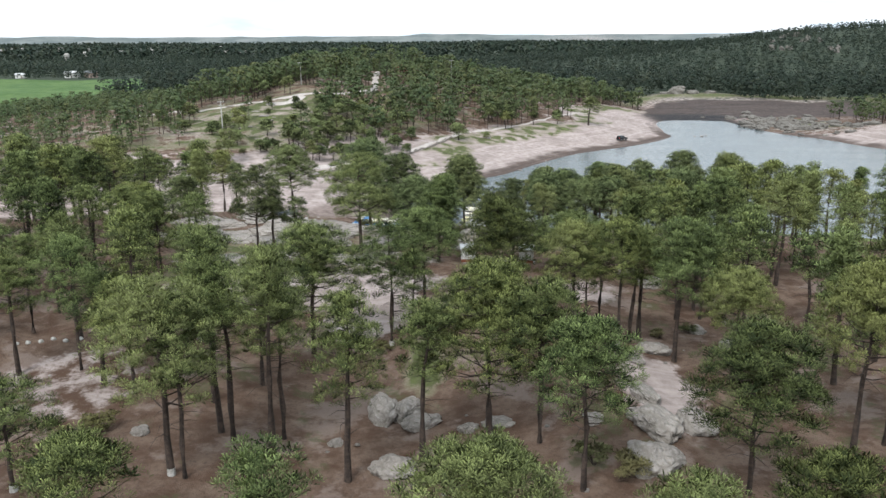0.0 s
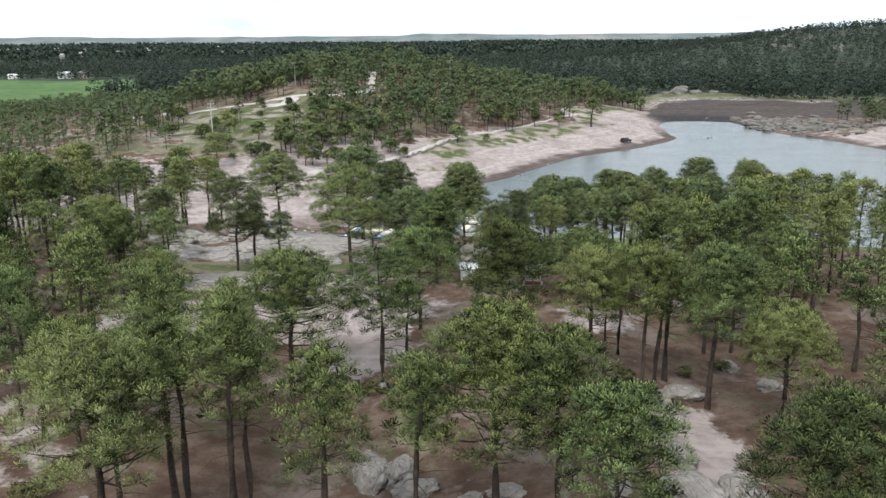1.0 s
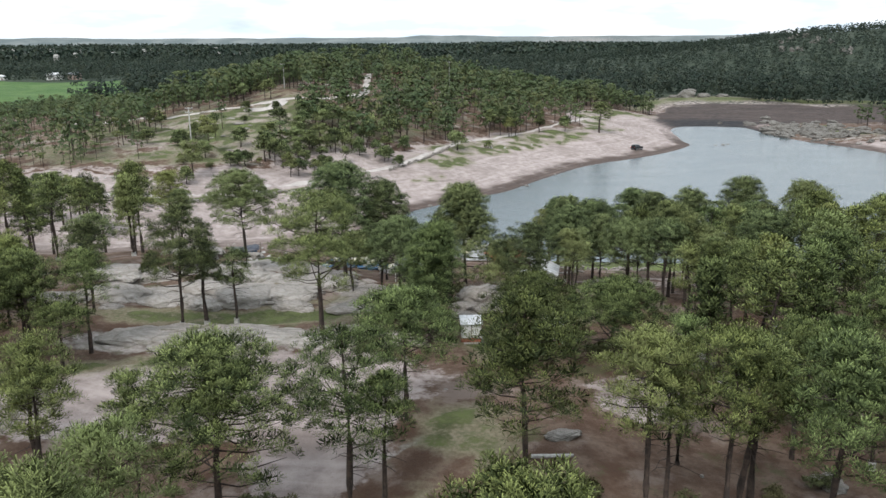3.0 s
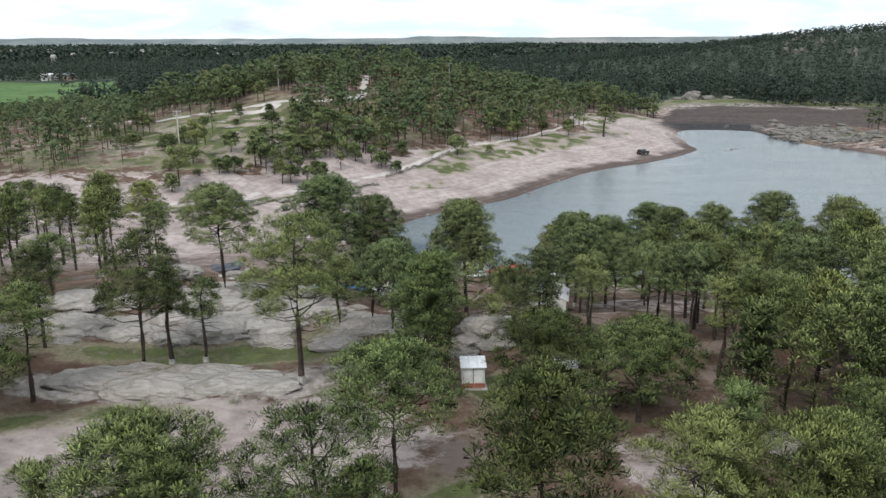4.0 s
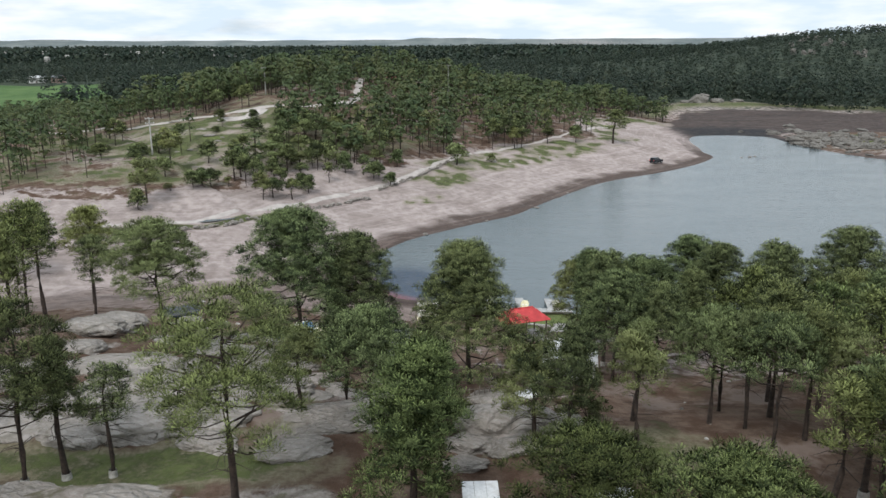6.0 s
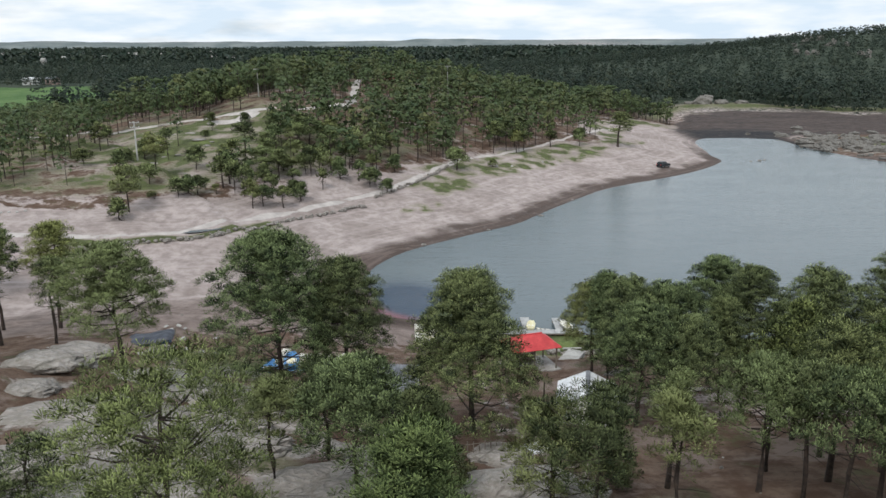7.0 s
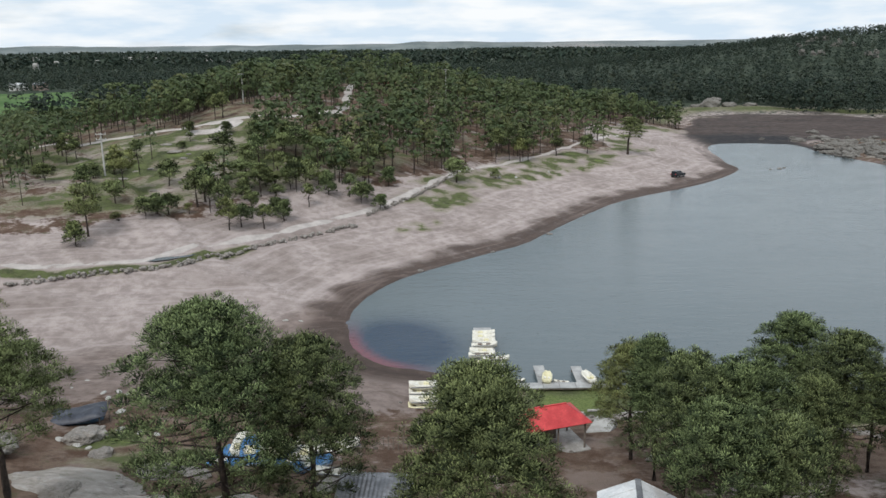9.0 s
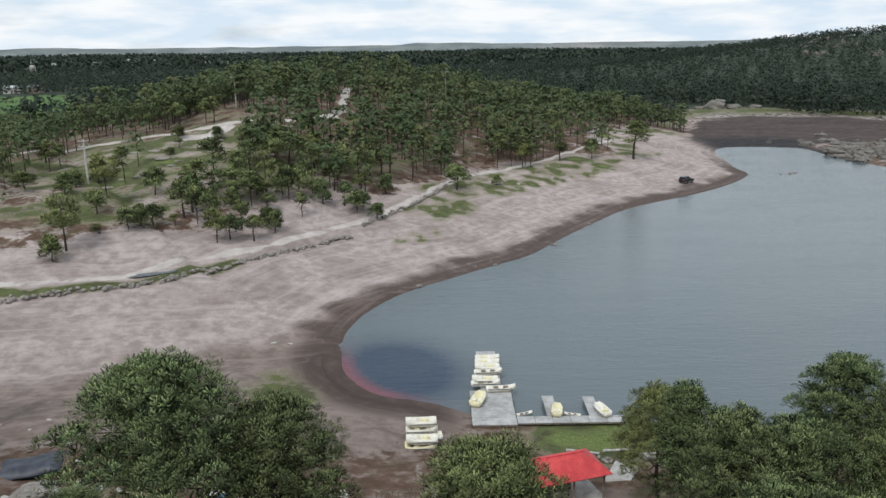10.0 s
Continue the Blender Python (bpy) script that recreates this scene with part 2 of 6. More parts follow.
    col = mixrgb(nt, mask(at["cover"][2], n2, 0.95, 0.3, 0.8), col, mud)
    road = mixrgb(nt, step(nt, n2, 0.3, 0.7), (0.42, 0.380, 0.358), (0.58, 0.535, 0.505))
    col = mixrgb(nt, mask(at["kinds"][1], n3, 0.3), col, road)
    col = mixrgb(nt, mask(at["kinds"][2], n1, 0.15), col, mixrgb(nt, step(nt, n1, 0.4, 0.6), (0.065, 0.125, 0.04), (0.10, 0.165, 0.055)))
    nt.links.new(col, p.inputs["Base Color"])
    p.inputs["Roughness"].default_value = 0.95
    p.inputs["Specular IOR Level"].default_value = 0.2
    knobs = maths(nt, "MULTIPLY", bare, maths(nt, "SUBTRACT", maths(nt, "MULTIPLY", n2, 2.8), maths(nt, "MULTIPLY", joint, 0.35)))
    bump(nt, p, maths(nt, "ADD", knobs, maths(nt, "ADD", n3, maths(nt, "MULTIPLY", n4, 0.5))), 0.9, 0.16)
    return m


def water_material():
    m, nt, p = nodes_of("lake_water")
    co = nt.nodes.new("ShaderNodeTexCoord")
    mp = nt.nodes.new("ShaderNodeMapping")
    mp.inputs["Scale"].default_value = (0.62, 2.0, 1.0)
    mp.inputs["Rotation"].default_value = (0, 0, radians(-8))
    nt.links.new(co.outputs["Object"], mp.inputs["Vector"])
    w1 = grain(nt, 0.5, 4, 0.6, mp.outputs["Vector"])
    w2 = grain(nt, 0.16, 3, 0.5, mp.outputs["Vector"])
    w3 = grain(nt, 1.1, 3, 0.6, mp.outputs["Vector"])
    a = nt.nodes.new("ShaderNodeAttribute")
    a.attribute_name = "cover"
    s = nt.nodes.new("ShaderNodeSeparateColor")
    nt.links.new(a.outputs["Color"], s.inputs[0])
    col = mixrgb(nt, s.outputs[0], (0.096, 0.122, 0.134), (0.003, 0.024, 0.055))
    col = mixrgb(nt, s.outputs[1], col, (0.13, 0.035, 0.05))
    nt.links.new(col, p.inputs["Base Color"])
    rough = nt.nodes.new("ShaderNodeMapRange")
    rough.inputs["From Min"].default_value, rough.inputs["From Max"].default_value = 0.4, 0.6
    rough.inputs["To Min"].default_value, rough.inputs["To Max"].default_value = 0.09, 0.18
    nt.links.new(grain(nt, 0.05, 4, 0.6, mp.outputs["Vector"]), rough.inputs["Value"])
    nt.links.new(rough.outputs["Result"], p.inputs["Roughness"])
    p.inputs["IOR"].default_value = 1.33
    bump(nt, p, maths(nt, "ADD", maths(nt, "MULTIPLY", w3, 1.1), maths(nt, "ADD", w1, maths(nt, "MULTIPLY", w2, 1.5))), 0.30, 0.17)
    return m


M_GROUND, M_WATER = ground_material(), water_material()


# ---- meshes ----
def mesh_of(name, verts, faces, material, smooth=False):
    me = bpy.data.meshes.new(name)
    me.from_pydata([tuple(v) for v in verts], [], [tuple(f) for f in faces])
    me.materials.append(material)
    if smooth:
        me.polygons.foreach_set("use_smooth", [True] * len(me.polygons))
    me.update()
    return me


def mesh_np(name, verts, tris, material, attribute=None, smooth=False, normals=None):
    """A mesh of triangles from arrays; attribute: a number for each corner's vertex."""
    me = bpy.data.meshes.new(name)
    me.vertices.add(len(verts))
    me.vertices.foreach_set("co", np.asarray(verts, np.float32).ravel())
    k = tris.shape[1]
    me.loops.add(tris.size)
    me.loops.foreach_set("vertex_index", tris.astype(np.int32).ravel())
    me.polygons.add(len(tris))
    me.polygons.foreach_set("loop_start", np.arange(0, tris.size, k, dtype=np.int32))
    if smooth:
        me.polygons.foreach_set("use_smooth", np.ones(len(tris), dtype=bool))
    me.materials.append(material)
    for key, values in (attribute or {}).items():
        if values.ndim == 1:
            at = me.attributes.new(key, "FLOAT", "POINT")
            at.data.foreach_set("value", values.astype(np.float32))
        else:
            at = me.attributes.new(key, "FLOAT_COLOR", "POINT")
            at.data.foreach_set("color", values.astype(np.float32).ravel())
    me.update()
    me.validate()
    if normals is not None:
        me.polygons.foreach_set("use_smooth", np.ones(len(me.polygons), dtype=bool))
        me.normals_split_custom_set_from_vertices(np.asarray(normals, float).tolist())
    return me


def unit(v):
    return v / np.maximum(np.linalg.norm(v, axis=-1, keepdims=True), 1e-6)


def wind(v, tri, normals):
    """Turns each triangle's face to the side of its normals."""
    a, b, c = v[tri[:, 0]], v[tri[:, 1]], v[tri[:, 2]]
    back = np.sum(np.cross(b - a, c - a) * normals[tri].sum(1), 1) < 0
    return np.where(back[:, None], tri[:, ::-1], tri)


# ---- the lie of the land ----
# water's edge, from the landing stage round the far shore and back
SHORE = np.array([
    (95, 140), (60, 150), (42, 153), (28, 154), (18, 155), (8, 155.5), (4, 157), (0, 160), (-4, 161), (-7, 163),
    (-10, 168), (-11, 175), (-11, 182), (-9, 189), (-6, 195), (-2, 200), (4, 206), (9, 211), (16, 217), (23, 229),
    (30, 240), (41, 256), (50, 264), (62, 273), (74, 285), (83, 297), (86.5, 304), (86, 314), (89, 328), (90, 341), (95, 357),
    (105, 363), (121, 357), (126, 352), (122, 338), (124, 325), (130, 306), (139, 290), (143, 268), (160, 240), (190, 190), (150, 145)])


def rounded(line):
    """The closed line with its corners cut."""
    nxt = np.roll(line, -1, 0)
    return np.stack([0.75 * line + 0.25 * nxt, 0.25 * line + 0.75 * nxt], 1).reshape(-1, 2)


SHORE = rounded(SHORE)
ARM = np.array([(-11, 176), (-40, 168), (-70, 160), (-120, 160), (-220, 190)], float)


def seg_dist(x, y, line, closed):
    """The distance to a line of points, and how far along it the nearest place lies."""
    best, along, run = np.full(x.shape, 1e9), np.zeros(x.shape), 0.0
    ends = range(len(line) if closed else len(line) - 1)
    for i in ends:
        (ax, ay), (bx, by) = line[i], line[(i + 1) % len(line)]
        ux, uy = bx - ax, by - ay
        ll = math.hypot(ux, uy)
        f = np.clip(((x - ax) * ux + (y - ay) * uy) / ll ** 2, 0, 1)
        d = np.hypot(x - ax - f * ux, y - ay - f * uy)
        near = d < best
        best, along = np.where(near, d, best), np.where(near, run + f * ll, along)
        run += ll
    return best, along


def inside_of(line, x, y):
    inside = np.zeros(x.shape, bool)
    for i in range(len(line)):
        (ax, ay), (bx, by) = line[i], line[(i + 1) % len(line)]
        if ay != by:
            inside ^= ((ay > y) != (by > y)) & (x < (bx - ax) * (y - ay) / (by - ay) + ax)
    return inside


def in_lake(x, y):
    return inside_of(SHORE, x, y)


def wave(x, y, size, seed):
    """Smooth noise from -1 to 1, of that size in metres."""
    rng = np.random.RandomState(seed)
    out = np.zeros(np.shape(x))
    for k in range(7):
        a, f, ph = rng.uniform(0, 6.28), rng.uniform(0.6, 1.6) / size * 6.28, rng.uniform(0, 6.28)
        out = out + np.sin((x * math.cos(a) + y * math.sin(a)) * f + ph + 1.3 * np.sin((y * math.cos(a) - x * math.sin(a)) * f * 0.6 + ph * 2))
    return out / 4.2


def smooth(v, lo, hi):
    f = np.clip((v - lo) / (hi - lo), 0, 1)
    return f * f * (3 - 2 * f)


def bell(x, y, cx, cy, rx, ry, turn=0.0):
    c, s = math.cos(radians(turn)), math.sin(radians(turn))
    u, v = (x - cx) * c + (y - cy) * s, (y - cy) * c - (x - cx) * s
    return np.exp(-(u / rx) ** 2 - (v / ry) ** 2)


def land(x, y):
    """The height of the ground."""
    x, y = np.asarray(x, float), np.asarray(y, float)
    d, _ = seg_dist(x, y, SHORE, True)
    wet = in_lake(x, y)
    da, along = seg_dist(x, y, ARM, False)
    floor = 0.045 * np.minimum(along, 75) * smooth(150 - da, 0, 100)
    da = np.where(d < da, d, da)
    floor = np.where(d < da + 0.01, 0.0, floor) * smooth(d, 0, 25)
    axis = np.interp(x, [-220, -120, -70, -40, -11, 8, 95], [190, 160, 160, 168, 176, 176, 176])
    south = smooth(axis - y, -6, 6) * smooth(150 - x + 0.0 * y, -20, 20)
    rise_s = np.interp(da, [0, 4, 10, 20, 35, 57, 75, 160, 400, 2000], [0, 0.5, 1.6, 4.0, 7.0, 11.9, 11.6, 11.5, 9, 6])
    rise_n = np.interp(da, [0, 5, 15, 35, 60, 120, 400], [0, 0.7, 1.9, 4.4, 5.0, 5.5, 5.5])
    # flats at the head of the lake
    flat = smooth(x, 70, 105) * smooth(y, 300, 330)
    rise_f = np.interp(d, [0, 40, 130, 190, 420], [0, 0.35, 1.3, 2.6, 7])
    rise_n = rise_n * (1 - flat) + rise_f * flat
    hill = 8.2 * bell(x, y, -43, 290, 32.5, 74) + 6.9 * bell(x, y, -82, 300, 71, 64) + 13.2 * bell(x, y, -16.6, 370, 58.5, 48)
    hill = hill * smooth(np.minimum(d, da), 6, 57) * (1 - smooth(x, 75, 130) * smooth(500 - y, 0, 60))
    z = south * rise_s + (1 - south) * (rise_n + hill) + floor * (1 - 0.5 * south)
    far = np.hypot(x, y)
    z = z + smooth(y, 480, 900) * (38 * bell(x, y, 560, 930, 260, 330) + 14 * bell(x, y, 300, 760, 160, 180))
    z = z + smooth(far, 250, 900) * 2.2 * wave(x, y, 420, 3) + smooth(far, 900, 2500) * 3 * wave(x, y, 1300, 5) - smooth(far, 1200, 3000) * 3
    z = z + smooth(y, 4150, 4500) * (44 + 8 * wave(x, 0 * y, 1900, 9) + 7 * np.tanh(3 * wave(x, 0 * y, 1100, 19)) + 2 * wave(x, 0 * y, 240, 29))
    z = z + smooth(d, 1, 12) * (0.28 * wave(x, y, 14, 11) + 0.13 * wave(x, y, 4.5, 12)) + smooth(d, 40, 90) * 0.8 * wave(x, y, 45, 13)
    return np.where(wet, -0.02 - 0.12 * np.minimum(d, 25), np.maximum(z, 0.02 + 0.02 * np.minimum(d, 20)))


def at(x, y):
    return float(land(np.array([x]), np.array([y]))[0])


PATH_LINE = np.array([(-75, 186), (-58, 187), (-43.4, 190.5), (-35.8, 200.2), (-28.4, 208.4), (-20.2, 219.1), (-13.1, 226.3), (-7.5, 236.3), (-2.2, 249), (3.9, 263.8), (10.8, 274.7), (18.2, 282.2), (28.3, 295.4), (38, 309.6), (47.2, 324.8), (62, 350)], float)
TOP_ROAD = np.array([(-110, 268), (-90, 272), (-78, 273.5), (-71.2, 273.9), (-66.8, 274), (-61.4, 272.4), (-56.6, 271.4), (-51.9, 271.6), (-48.7, 274.6), (-44, 277.3), (-40.6, 280.1), (-34.8, 285.8), (-30.4, 294.2), (-26.6, 298.7), (-26, 313), (-27.2, 328), (-28.3, 345), (-28.3, 356)], float)
SPUR_ROAD = np.array([(-56, 266), (-52.6, 265.5), (-49.2, 267.2), (-47.9, 272)], float)
HILL_TRACK = np.array([(-79.5, 232.8), (-70, 231), (-62.5, 231.5), (-57, 226), (-52, 219), (-49, 210), (-48, 203)], float)
# open hillside between the beach path and the road along the top
OPEN_HILL = np.array([(-110, 185), (-90, 200), (-78, 208), (-76, 222), (-80, 240), (-81, 250), (-80, 263), (-79, 276), (-62.5, 276), (-46.7, 280), (-43.5, 266), (-41, 254.8), (-36.4, 242), (-45.8, 234), (-41, 212.7), (-33.9, 205.5),
                      (-26.9, 214.3), (-20.5, 221.8), (-14.2, 228.1), (-8.8, 241.7), (-6, 236), (-16.4, 216), (-24, 203), (-36.6, 186), (-60, 178), (-110, 190)], float)
REAR_ROAD = np.array([(21, 386), (29, 400), (38, 412), (46, 418)], float)
FIELD = np.array([(-420, 300), (-185, 325), (-176, 345), (-178, 375), (-168, 410), (-165, 450), (-200, 560), (-255, 676), (-290, 642), (-308, 636), (-351, 650), (-460, 662)], float)
CLIFFS = ((325, 815), (366, 862), (304, 741), (346, 728), (352, 788))
CAMP_TRACK = np.array([(-1, 142), (1, 134), (6, 124), (8, 112), (7, 104)], float)


def ground_masks(x, y):
    """What covers the ground: dry sand, grass, mud; rock, road, field."""
    d, _ = seg_dist(x, y, SHORE, True)
    da, _ = seg_dist(x, y, ARM, False)
    dd = np.minimum(d, da)
    axis = np.interp(x, [-220, -120, -70, -40, -11, 8, 95], [190, 160, 160, 168, 176, 176, 176])
    south = (y < axis) & (x < 150)
    n, n2 = wave(x, y, 26, 21), wave(x, y, 9, 22)
    flat = smooth(x, 78, 105) * smooth(y, 300, 330)
    sand = np.where(south, smooth(24 - da, -8, 6) * smooth(-8 - x, -4, 10) * 0.95 + smooth(9 - d, -4, 5) * 0.45, smooth(38 + 5 * n - dd, -7, 7))
    sand = np.maximum(sand, np.where(south, 0, 0.60 * bell(x, y, -66, 236, 44, 48) + 0.36 * np.maximum(bell(x, y, -52, 258, 26, 14), bell(x, y, -25, 238, 30, 18, 45)) + 0.14 * n2))
    sand = np.maximum(sand, np.where(south & (dd < 42), 0.24 + 0.22 * n, 0))
    for cx, cy, rx, ry, turn, v in ((-14, 79, 13, 6.5, 8, 1.0), (-7, 72, 4, 7, -10, 0.95), (-29, 56, 7, 8, 20, 0.5), (15.5, 54, 3.5, 8, 5, 0.66), (-24, 76, 8, 4, 0, 0.9),
                                    (14, 77, 4, 5, 0, 0.6), (-27, 114, 12, 9, 10, 0.3), (-45, 150, 30, 14, 5, 0.85), (7, 112, 4, 14, 10, 0.45), (26, 122, 12, 8, 0, 0.5)):
        sand = np.maximum(sand, v * np.minimum(1, 1.6 * bell(x, y, cx, cy, rx, ry, turn)))
    hillside = (~south) & (y < 480) & (x < 95)
    sand = np.where(hillside, np.maximum(sand, 0.42 + 0.26 * n2 - 0.08 * smooth(y, 235, 260)), sand)
    sand = np.maximum(sand, np.where(south, 0.9 * np.minimum(1, 1.6 * bell(x, y, -9, 160, 13, 17)), 0))
    grass = np.where(~south, np.minimum(1, 1.6 * np.exp(-((dd - 31 - 2 * n) / 5) ** 2)) * smooth(x, -16, 2) * (0.46 + 0.45 * n2 + 0.25 * n), 0)
    for cx, cy, rx, ry, turn, v in ((3.5, 242, 3.6, 9, -30, 0.60), (-3.2, 222.5, 2.4, 6, -40, 0.36), (15, 262, 3.5, 9, -45, 0.50), (26, 275, 3.5, 9, -45, 0.50), (42, 290, 3.0, 10, -45, 0.46), (64, 322, 3, 10, -30, 0.40)):
        grass = np.maximum(grass, v * np.minimum(1, 1.5 * bell(x, y, cx, cy, rx, ry, turn)) + 0.40 * wave(x, y, 4.5, 51) * np.minimum(1, 2 * bell(x, y, cx, cy, rx, ry, turn)))
    grass = np.where(~south, np.maximum(grass, (0.52 * bell(x, y, -55, 250, 60, 36) + 0.20 * bell(x, y, -66, 212, 30, 16) + 0.28 * n2 + 0.16 * n + 0.08) * smooth(dd, 36, 46) * (y < 480) * (x < 95)), grass)
    grass = np.where(south, np.maximum(grass, smooth(13 - d, 0, 5) * smooth(x, 6, 12) * (0.85 + 0.25 * n2)), grass)
    for cx, cy, rx, ry, turn, v in ((-19, 95.0, 15, 2.6, -4, 0.60), (-18, 103.5, 6, 1.3, -12, 0.62), (-9, 104, 5, 1.0, -20, 0.55), (-12, 99, 5, 1.0, 15, 0.5), (-17, 128, 6, 2.4, 10, 0.62), (-22.6, 131.6, 1.8, 1.2, 0, 0.95), (-24.2, 130.2, 1.2, 0.8, 0, 0.85), (-1.5, 60, 1.2, 6, 0, 0.75),
                                    (-15, 161, 4, 5, 20, 0.62), (5, 88, 3, 3, 0, 0.75), (12, 96, 5, 3, 0, 0.6), (-30, 82, 8, 2, 10, 0.6), (-20, 84, 5, 1.5, -10, 0.6), (2, 72, 3, 4, 0, 0.55)):
        grass = np.maximum(grass, v * np.minimum(1, 1.5 * bell(x, y, cx, cy, rx, ry, turn)) + 0.15 * n2 * (bell(x, y, cx, cy, rx, ry, turn) > 0.3))
    mud = np.where(south, smooth(7.5 - d, -2, 4) * smooth(6 - x, 0, 6) * 0.78, smooth(6.4 + 1.8 * n2 - d, -3.0, 4.0) * (1 - flat) * 0.76)
    edge = np.interp(x, [95, 120, 145, 175, 215, 260], [395, 452, 475, 462, 440, 400])
    mud = np.maximum(mud, flat * smooth(edge - y + 8 * n, -5, 12) * (1 - smooth(x, 125, 135) * smooth(372 - y, 0, 15)))
    sand = np.maximum(sand, flat * smooth(edge + 55 - y, -10, 10) * smooth(188 + 0.25 * (y - 320) - x, -8, 8) * 0.5)
    grass = np.maximum(grass, flat * np.exp(-((y - edge - 30) / 18) ** 2) * (0.62 + 0.25 * n))
    r, _ = seg_dist(x, y, np.array([(-62, 184.5), (-48.9, 186.2), (-42.6, 188.6), (-36.4, 192), (-34, 196), (-30, 201.6)]), False)
    grass = np.maximum(grass, smooth(1.5 + 0.6 * n2 - r, -0.6, 0.8) * 0.75)
    rock = 0.46 * np.minimum(1, 1.5 * bell(x, y, -15, 106, 17, 12, -12)) + 0.26 * n2 + 0.22 * wave(x, y, 4.2, 23)
    rock = np.maximum(rock, 0.74 * np.minimum(1, 1.5 * bell(x, y, -16, 89, 15, 4.0, 0)) + 0.28 * n2)
    sand = sand * (1 - 0.75 * np.minimum(1, 1.5 * bell(x, y, 146, 332, 26, 36)))
    rock = np.maximum(rock, 0.5 * np.minimum(1, 1.4 * bell(x, y, 148, 330, 30, 34)) + 0.2 * n2)
    rock = np.maximum(rock, 0.62 * np.maximum(bell(x, y, -41, 243, 9, 7), bell(x, y, -60, 262, 20, 14)) + 0.2 * n2)
    rock = np.maximum(rock, np.maximum(0.75 * bell(x, y, 4, 98, 4, 3), 0.45 * bell(x, y, 14, 50, 3, 7)))
    road = np.zeros(x.shape)
    for line, wide, bare in ((PATH_LINE, 1.2, 0.9), (TOP_ROAD, 1.6, 1.0), (SPUR_ROAD, 2.4, 1.0), (REAR_ROAD, 2.2, 1.0), (CAMP_TRACK, 1.6, 0.5), (HILL_TRACK, 1.0, 0.5)):
        r, _ = seg_dist(x, y, line, False)
        road = np.maximum(road, smooth(wide + 0.5 * n2 - r, -0.6, 1.4) * bare)
    field = 1.0 * inside_of(FIELD, x, y)
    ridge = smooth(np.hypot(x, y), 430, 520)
    sand = np.maximum(sand * (1 - 0.8 * ridge * (1 - flat)), 0.5 * bell(x, y, 760, 4350, 620, 190))
    wet = flat * (0.35 + 0.25 * n2 + 0.6 * smooth(26 + 6 * n - d, -6, 8)) * (1 - smooth(x, 122, 132) * smooth(372 - y, 0, 15))
    return np.stack([sand, grass, mud, wet], -1), np.stack([rock, road, field, ridge], -1)


def ticks(lo, near_lo, near_hi, hi, fine, growth, behind=None):
    v = list(np.arange(near_lo, near_hi, fine))
    s, w = fine, near_hi
    while w < hi:
        v.append(w)
        s *= growth
        w += s
    v.append(hi)
    s, w, back = fine, near_lo, []
    while w > lo:
        s *= behind or growth
        w -= s
        back.append(max(w, lo))
    return np.array(back[::-1] + v)


def build_ground():
    gx, gy = ticks(-4900, -78, 60, 4900, 1.4, 1.055), ticks(-4900, 36, 312, 4900, 1.4, 1.03, 1.2)
    X, Y = np.meshgrid(gx, gy)
    x, y = X.ravel(), Y.ravel()
    z = land(x, y)
    cover, kinds = ground_masks(x, y)
    d, run = seg_dist(x, y, SHORE, True)
    da, run_a = seg_dist(x, y, ARM, False)
    damp = 0.8 * smooth(np.interp(x, [-80, -50, -32, -18, -13, -6], [156, 160, 168, 180, 190, 200]) + 2.5 * wave(x, y, 16, 41) - y, -4, 5) * (y > 132) * smooth(14 - x, 0, 8)
    strand = np.stack([np.where(da < d, run_a, run) / 220, np.minimum(d, da) / 10, damp, 0 * x + 1], -1)
    # slabs of bare rock stand up in steps
    r = smooth(kinds[:, 0], 0.45, 0.8) * (y < 140)
    z = z + r * (0.55 * np.abs(wave(x, y, 7.0, 31)) + 0.35 * np.round(1.5 * wave(x, y, 11.0, 32)) + 0.12 * wave(x, y, 2.4, 33))
    nx, ny = len(gx), len(gy)
    i = np.arange(nx * ny).reshape(ny, nx)
    quads = np.stack([i[:-1, :-1], i[:-1, 1:], i[1:, 1:], i[1:, :-1]], -1).reshape(-1, 4)
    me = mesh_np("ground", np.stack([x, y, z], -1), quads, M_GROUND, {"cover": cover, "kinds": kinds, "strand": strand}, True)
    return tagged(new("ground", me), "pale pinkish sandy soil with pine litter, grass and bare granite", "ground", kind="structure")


def build_water():
    gx, gy = ticks(-16, -14, 8, 240, 0.8, 1.2), ticks(138, 156, 182, 368, 0.8, 1.2)
    X, Y = np.meshgrid(gx, gy)
    x, y = X.ravel(), Y.ravel()
    d, _ = seg_dist(x, y, SHORE, True)
    # blue patch and red rim near the stage, painted into the water's colour
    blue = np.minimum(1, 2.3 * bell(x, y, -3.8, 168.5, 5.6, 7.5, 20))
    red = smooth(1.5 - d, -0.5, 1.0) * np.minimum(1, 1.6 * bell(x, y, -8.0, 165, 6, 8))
    i = np.arange(len(x)).reshape(len(gy), len(gx))
    quads = np.stack([i[:-1, :-1], i[:-1, 1:], i[1:, 1:], i[1:, :-1]], -1).reshape(-1, 4)
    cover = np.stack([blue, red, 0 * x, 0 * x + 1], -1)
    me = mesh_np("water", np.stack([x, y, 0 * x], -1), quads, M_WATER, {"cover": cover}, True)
    return tagged(new("water", me), "grey-green lake water with small wind ripples", "water", kind="structure")


